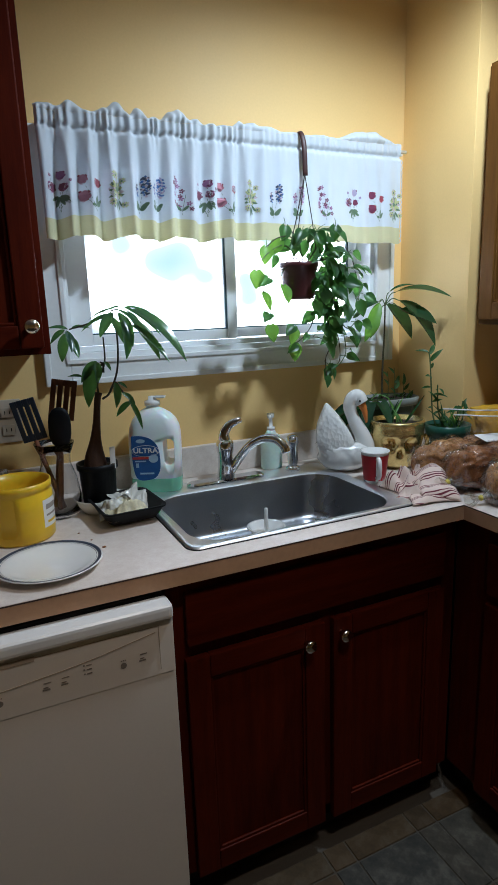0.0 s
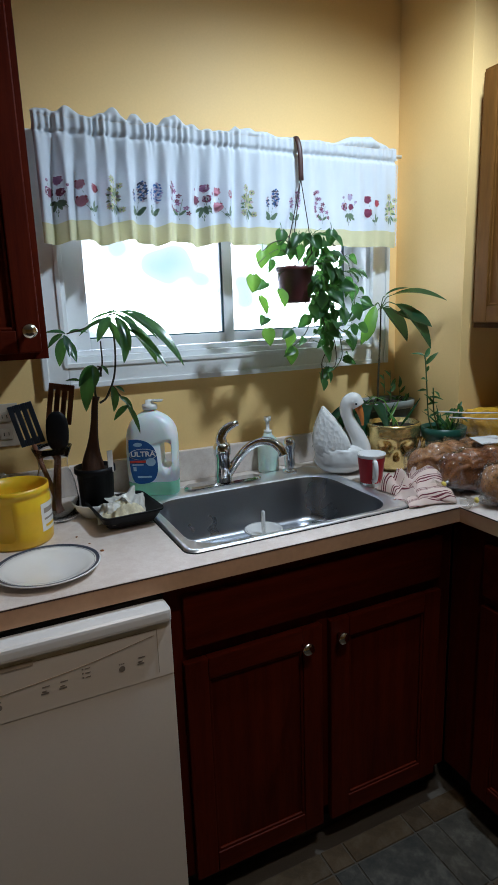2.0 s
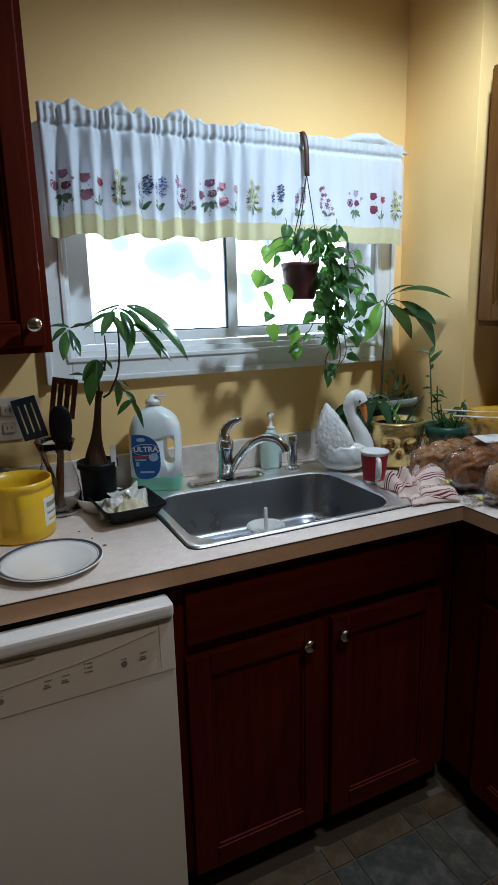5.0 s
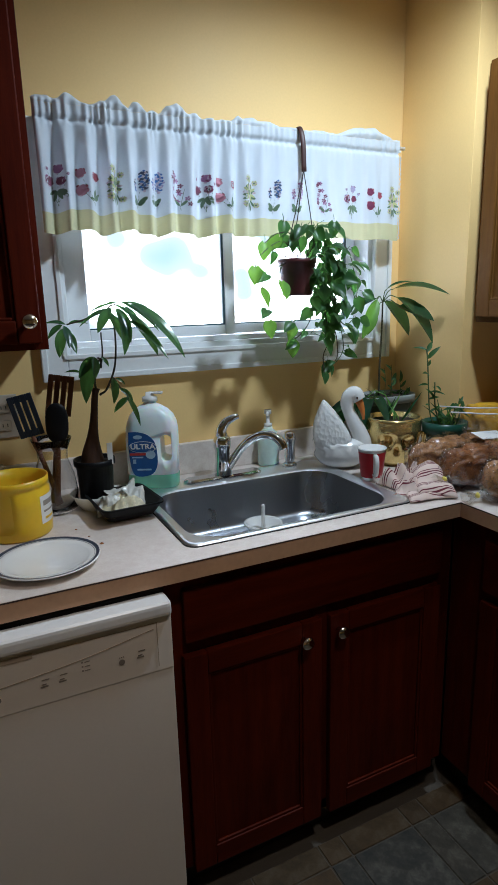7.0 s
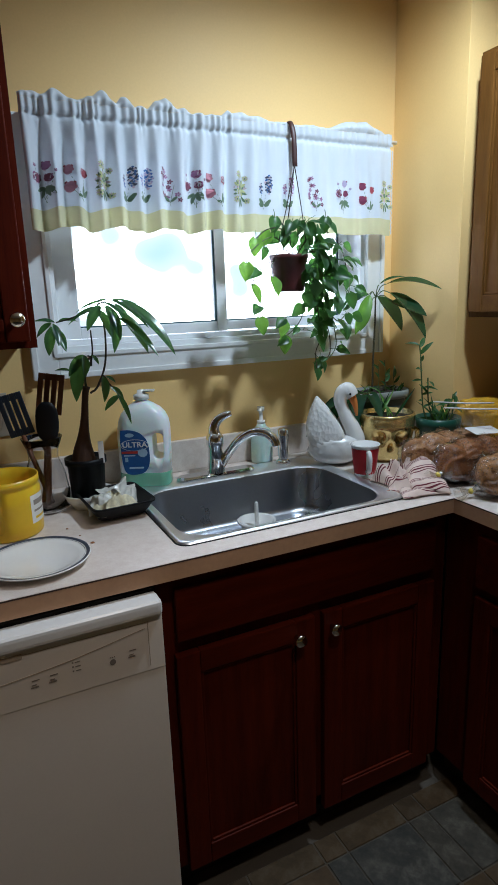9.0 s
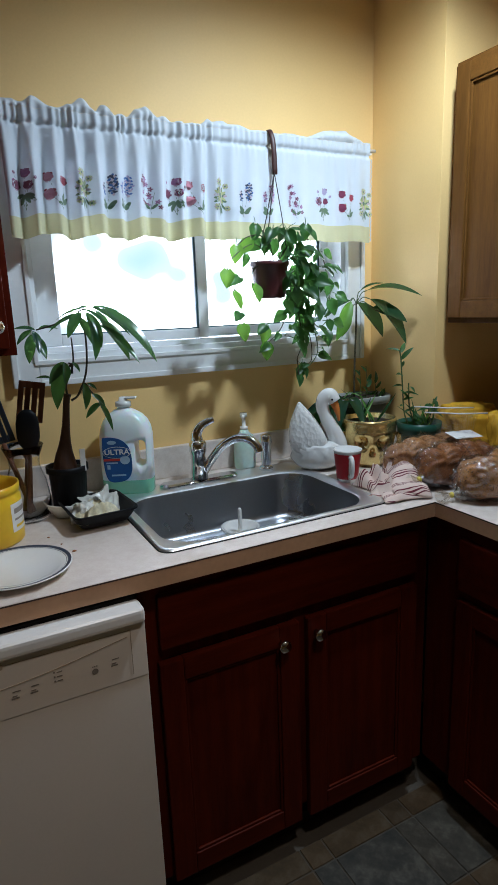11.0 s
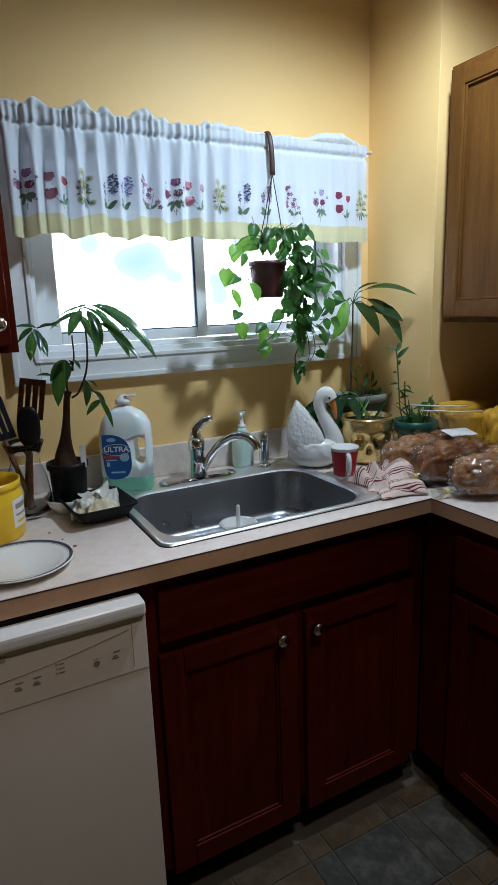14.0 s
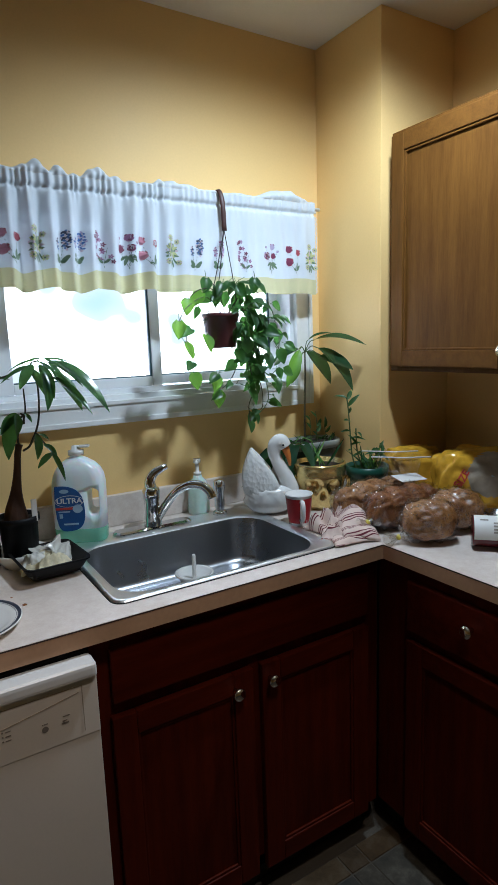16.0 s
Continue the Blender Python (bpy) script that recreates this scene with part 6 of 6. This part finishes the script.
def snack_bag(x, y, rz, w, d, h, label, lean, bars, clear):
    t = thing("bread_bag", x, y, CT, rz, label, "bag", "bread bags on the counter")
    b = blob(w, d, h, 5, 0.16, 3.2, 0.66, x * 9)
    for q in b.verts:
        crease = max(0, 1 - 2.5 * abs(noise.noise(q.co * 20)))
        q.co += q.co.normalized() * (0.004 * crease + 0.003 * noise.noise(q.co * 46))
        if not clear and q.co.z > h * 0.45:
            q.co.y *= 0.75
            q.co.z = h * 0.45 + (q.co.z - h * 0.45) * 0.7
    low = min(q.co.z for q in b.verts)
    b.transform(Matrix.Translation((0, 0, 0.0005 - low)))
    for q in b.verts:
        q.co.x += lean * q.co.z
    for f in b.faces:
        c0 = f.calc_center_median()
        f.material_index = 1 if clear and ((c0.x - 0.25 * w) / w) ** 2 * 1.2 + ((c0.z - h * 1.35) / h) ** 2 * 1.2 < 0.62 else 0
    skin = [q.co.copy() for q in b.verts]
    bag = part("bag", b, [M["bag_yellow"], M["bag_clear"]], t, smooth=True)
    for k in range(0 if clear else bars):
        x, z = (-w * 0.55 + k * 0.019, h * (1.25 - 0.16 * k)) if clear else (w * 0.1 + k * 0.018, h * 1.62)
        near = [q for q in skin if abs(q.x - x) < 0.012 and abs(q.z - z) < 0.012] or skin
        y = min(q.y for q in near)
        part("print_bar", box(-0.0055, -0.003, -0.008, 0.0055, 0.004, 0.008, 0.001, 1), M["label_red" if clear else "print"], bag, at=pose(x, y, z, -25, 35 if clear else 10, 0))
    return t


snack_bag(1.150, -0.405, -20, 0.10, 0.058, 0.098, "yellow printed bread bag standing behind the loaves", -0.25, 4, False)
sb2 = snack_bag(1.185, -0.575, -28, 0.125, 0.075, 0.095, "yellow and clear printed bread bag, half full", 0.0, 5, True)

word = lettering("bag_word", "SIZE", 0.030, M["label_red"], sb2, Matrix.Identity(4))
bag_skin = [c for c in sb2.children if c.name.startswith("bag") and c != word][0].data
skin = [w.co.copy() for w in bag_skin.vertices if w.normal.y < -0.15]
ca, sa_ = math.cos(radians(58)), math.sin(radians(58))
for w in word.data.vertices:
    x, z = -0.072 + w.co.x * ca - w.co.y * sa_, 0.122 + w.co.x * sa_ + w.co.y * ca
    near = sorted(((q.x - x) ** 2 + (q.z - z) ** 2 + 1e-7, q.y) for q in skin)[:6]
    y = sum(q / d for d, q in near) / sum(1 / d for d, q in near)
    w.co = (x, y - 0.0022 - w.co.z, z)
part("sticker", box(-0.018, -0.0008, -0.014, 0.018, 0.0, 0.014, 0.0003), M["label_pale"], sb2, "pale blue sticker", at=pose(0.035, -0.072, 0.135, -32, 8, 0))

cb = thing("clear_container", 0.975, -0.452, CT + 0.124, -26, "clear plastic clamshell container lying on the bread", "container")
b = loft([rl(0.055, 0.035, 0.01, 0.001), rl(0.066, 0.044, 0.012, 0.06), rl(0.072, 0.05, 0.012, 0.061), rl(0.072, 0.05, 0.012, 0.0635)], True, False)
part("shell", b, M["film"], cb, "clear thin plastic")
# opaque white rods stand for bright highlights along the clear shell's edges
for y in (-0.05, 0.05):
    part("rim_fold", tube([(-0.10, y, 0.072), (0, y, 0.064), (0.085, y, 0.062)], 0.0022, 8), M["label_white"], cb, "white rod drawn for the highlight on the plastic edge", True)

jt = thing("tipped_jar", 0.945, -0.828, CT, -48, "white-labelled jar of dark red preserve on its side", "jar")
turn = pose(0, 0, 0.043, 0, 90, 0)
part("jar_body", lathe([(0, -0.06), (0.036, -0.06), (0.0405, -0.058), (0.0405, 0.054), (0.03, 0.06), (0, 0.06)], 32), M["jam"], jt, smooth=True, at=turn)
b = bmesh.new()
vs = [[b.verts.new((0.0412 * math.cos(a), 0.0412 * math.sin(a), z)) for z in (-0.056, 0.052)] for a in (radians(95 + 190 * k / 24) for k in range(25))]
for p0, p1 in zip(vs, vs[1:]):
    b.faces.new((p0[0], p1[0], p1[1], p0[1]))
lb = part("label", b, M["label_white"], jt, "white paper label", True, turn)
for a0, z0, z1 in ((205, -0.042, -0.022), (218, -0.01, 0.012), (230, -0.01, 0.03), (242, -0.01, 0.026), (252, -0.01, 0.02)):
    part("print_bar", curved_card(0.0416, a0, a0 + 7, z0, z1), M["print"], lb)
part("lid", lathe([(0, 0.0605), (0.034, 0.0605), (0.034, 0.078), (0, 0.079)], 28), M["label_white"], jt, smooth=False, at=turn)

pc = thing("plastic_tub", 1.040, -0.762, CT, 0, "small empty translucent plastic tub beside the bread", "tub")
part("shell", lathe([(0, 0.001), (0.022, 0.001), (0.029, 0.062), (0.032, 0.063), (0.032, 0.066), (0.0275, 0.065), (0.021, 0.003), (0, 0.003)], 24), M["film_dense"], pc, smooth=True)

# ---- floor tiles ----
def tile_mesh(w, h, material):
    b = box(-w / 2 + 0.002, -h / 2 + 0.002, -0.0038, w / 2 - 0.002, h / 2 - 0.002, 0.0, 0.0016, 1)
    return mesh_of("tile", b, material)


TB, TS = 0.2, 0.07
KINDS = [(tile_mesh(TB, TB, M["tile"]), TB, TB, TB / 2, -TS - TB / 2), (tile_mesh(TS, TS, M["tile_brown"]), TS, TS, TB + TS / 2, -TS / 2), (tile_mesh(TB, TS, M["tile_brown"]), TB, TS, TB / 2, -TS / 2), (tile_mesh(TS, TB, M["tile"]), TS, TB, TB + TS / 2, -TS - TB / 2)]
BROWN_BIG = tile_mesh(TB, TB, M["tile_brown"])
ox, oy = 0.388, -0.601
far = bmesh.new()
for i in range(-12, 4):
    for j in range(-1, 16):
        x, y = ox + i * (TB + TS), oy - j * (TB + TS)
        for k, (me, w, h, dx, dy) in enumerate(KINDS):
            x0, x1 = max(LEFT_X + 0.001, x + dx - w / 2 + 0.002), x + dx + w / 2 - 0.002
            y0, y1 = max(BACK_Y + 0.001, y + dy - h / 2 + 0.002), y + dy + h / 2 - 0.002
            if x1 - x0 < 0.02 or y1 - y0 < 0.02 or x1 > 0.95 or y1 > -0.42:
                continue
            if i < -2 or j > 5:
                box(x0, y0, -0.0038, x1, y1, 0.0, bm=far)
            else:
                shared("floor_tile", BROWN_BIG if k == 0 and (i * 3 + j * 5) % 4 == 1 else me, floor, pose(x + dx, y + dy, 0.0))
tagged(part("outer_floor_tiles", far, M["tile"], floor), kind="stuff")
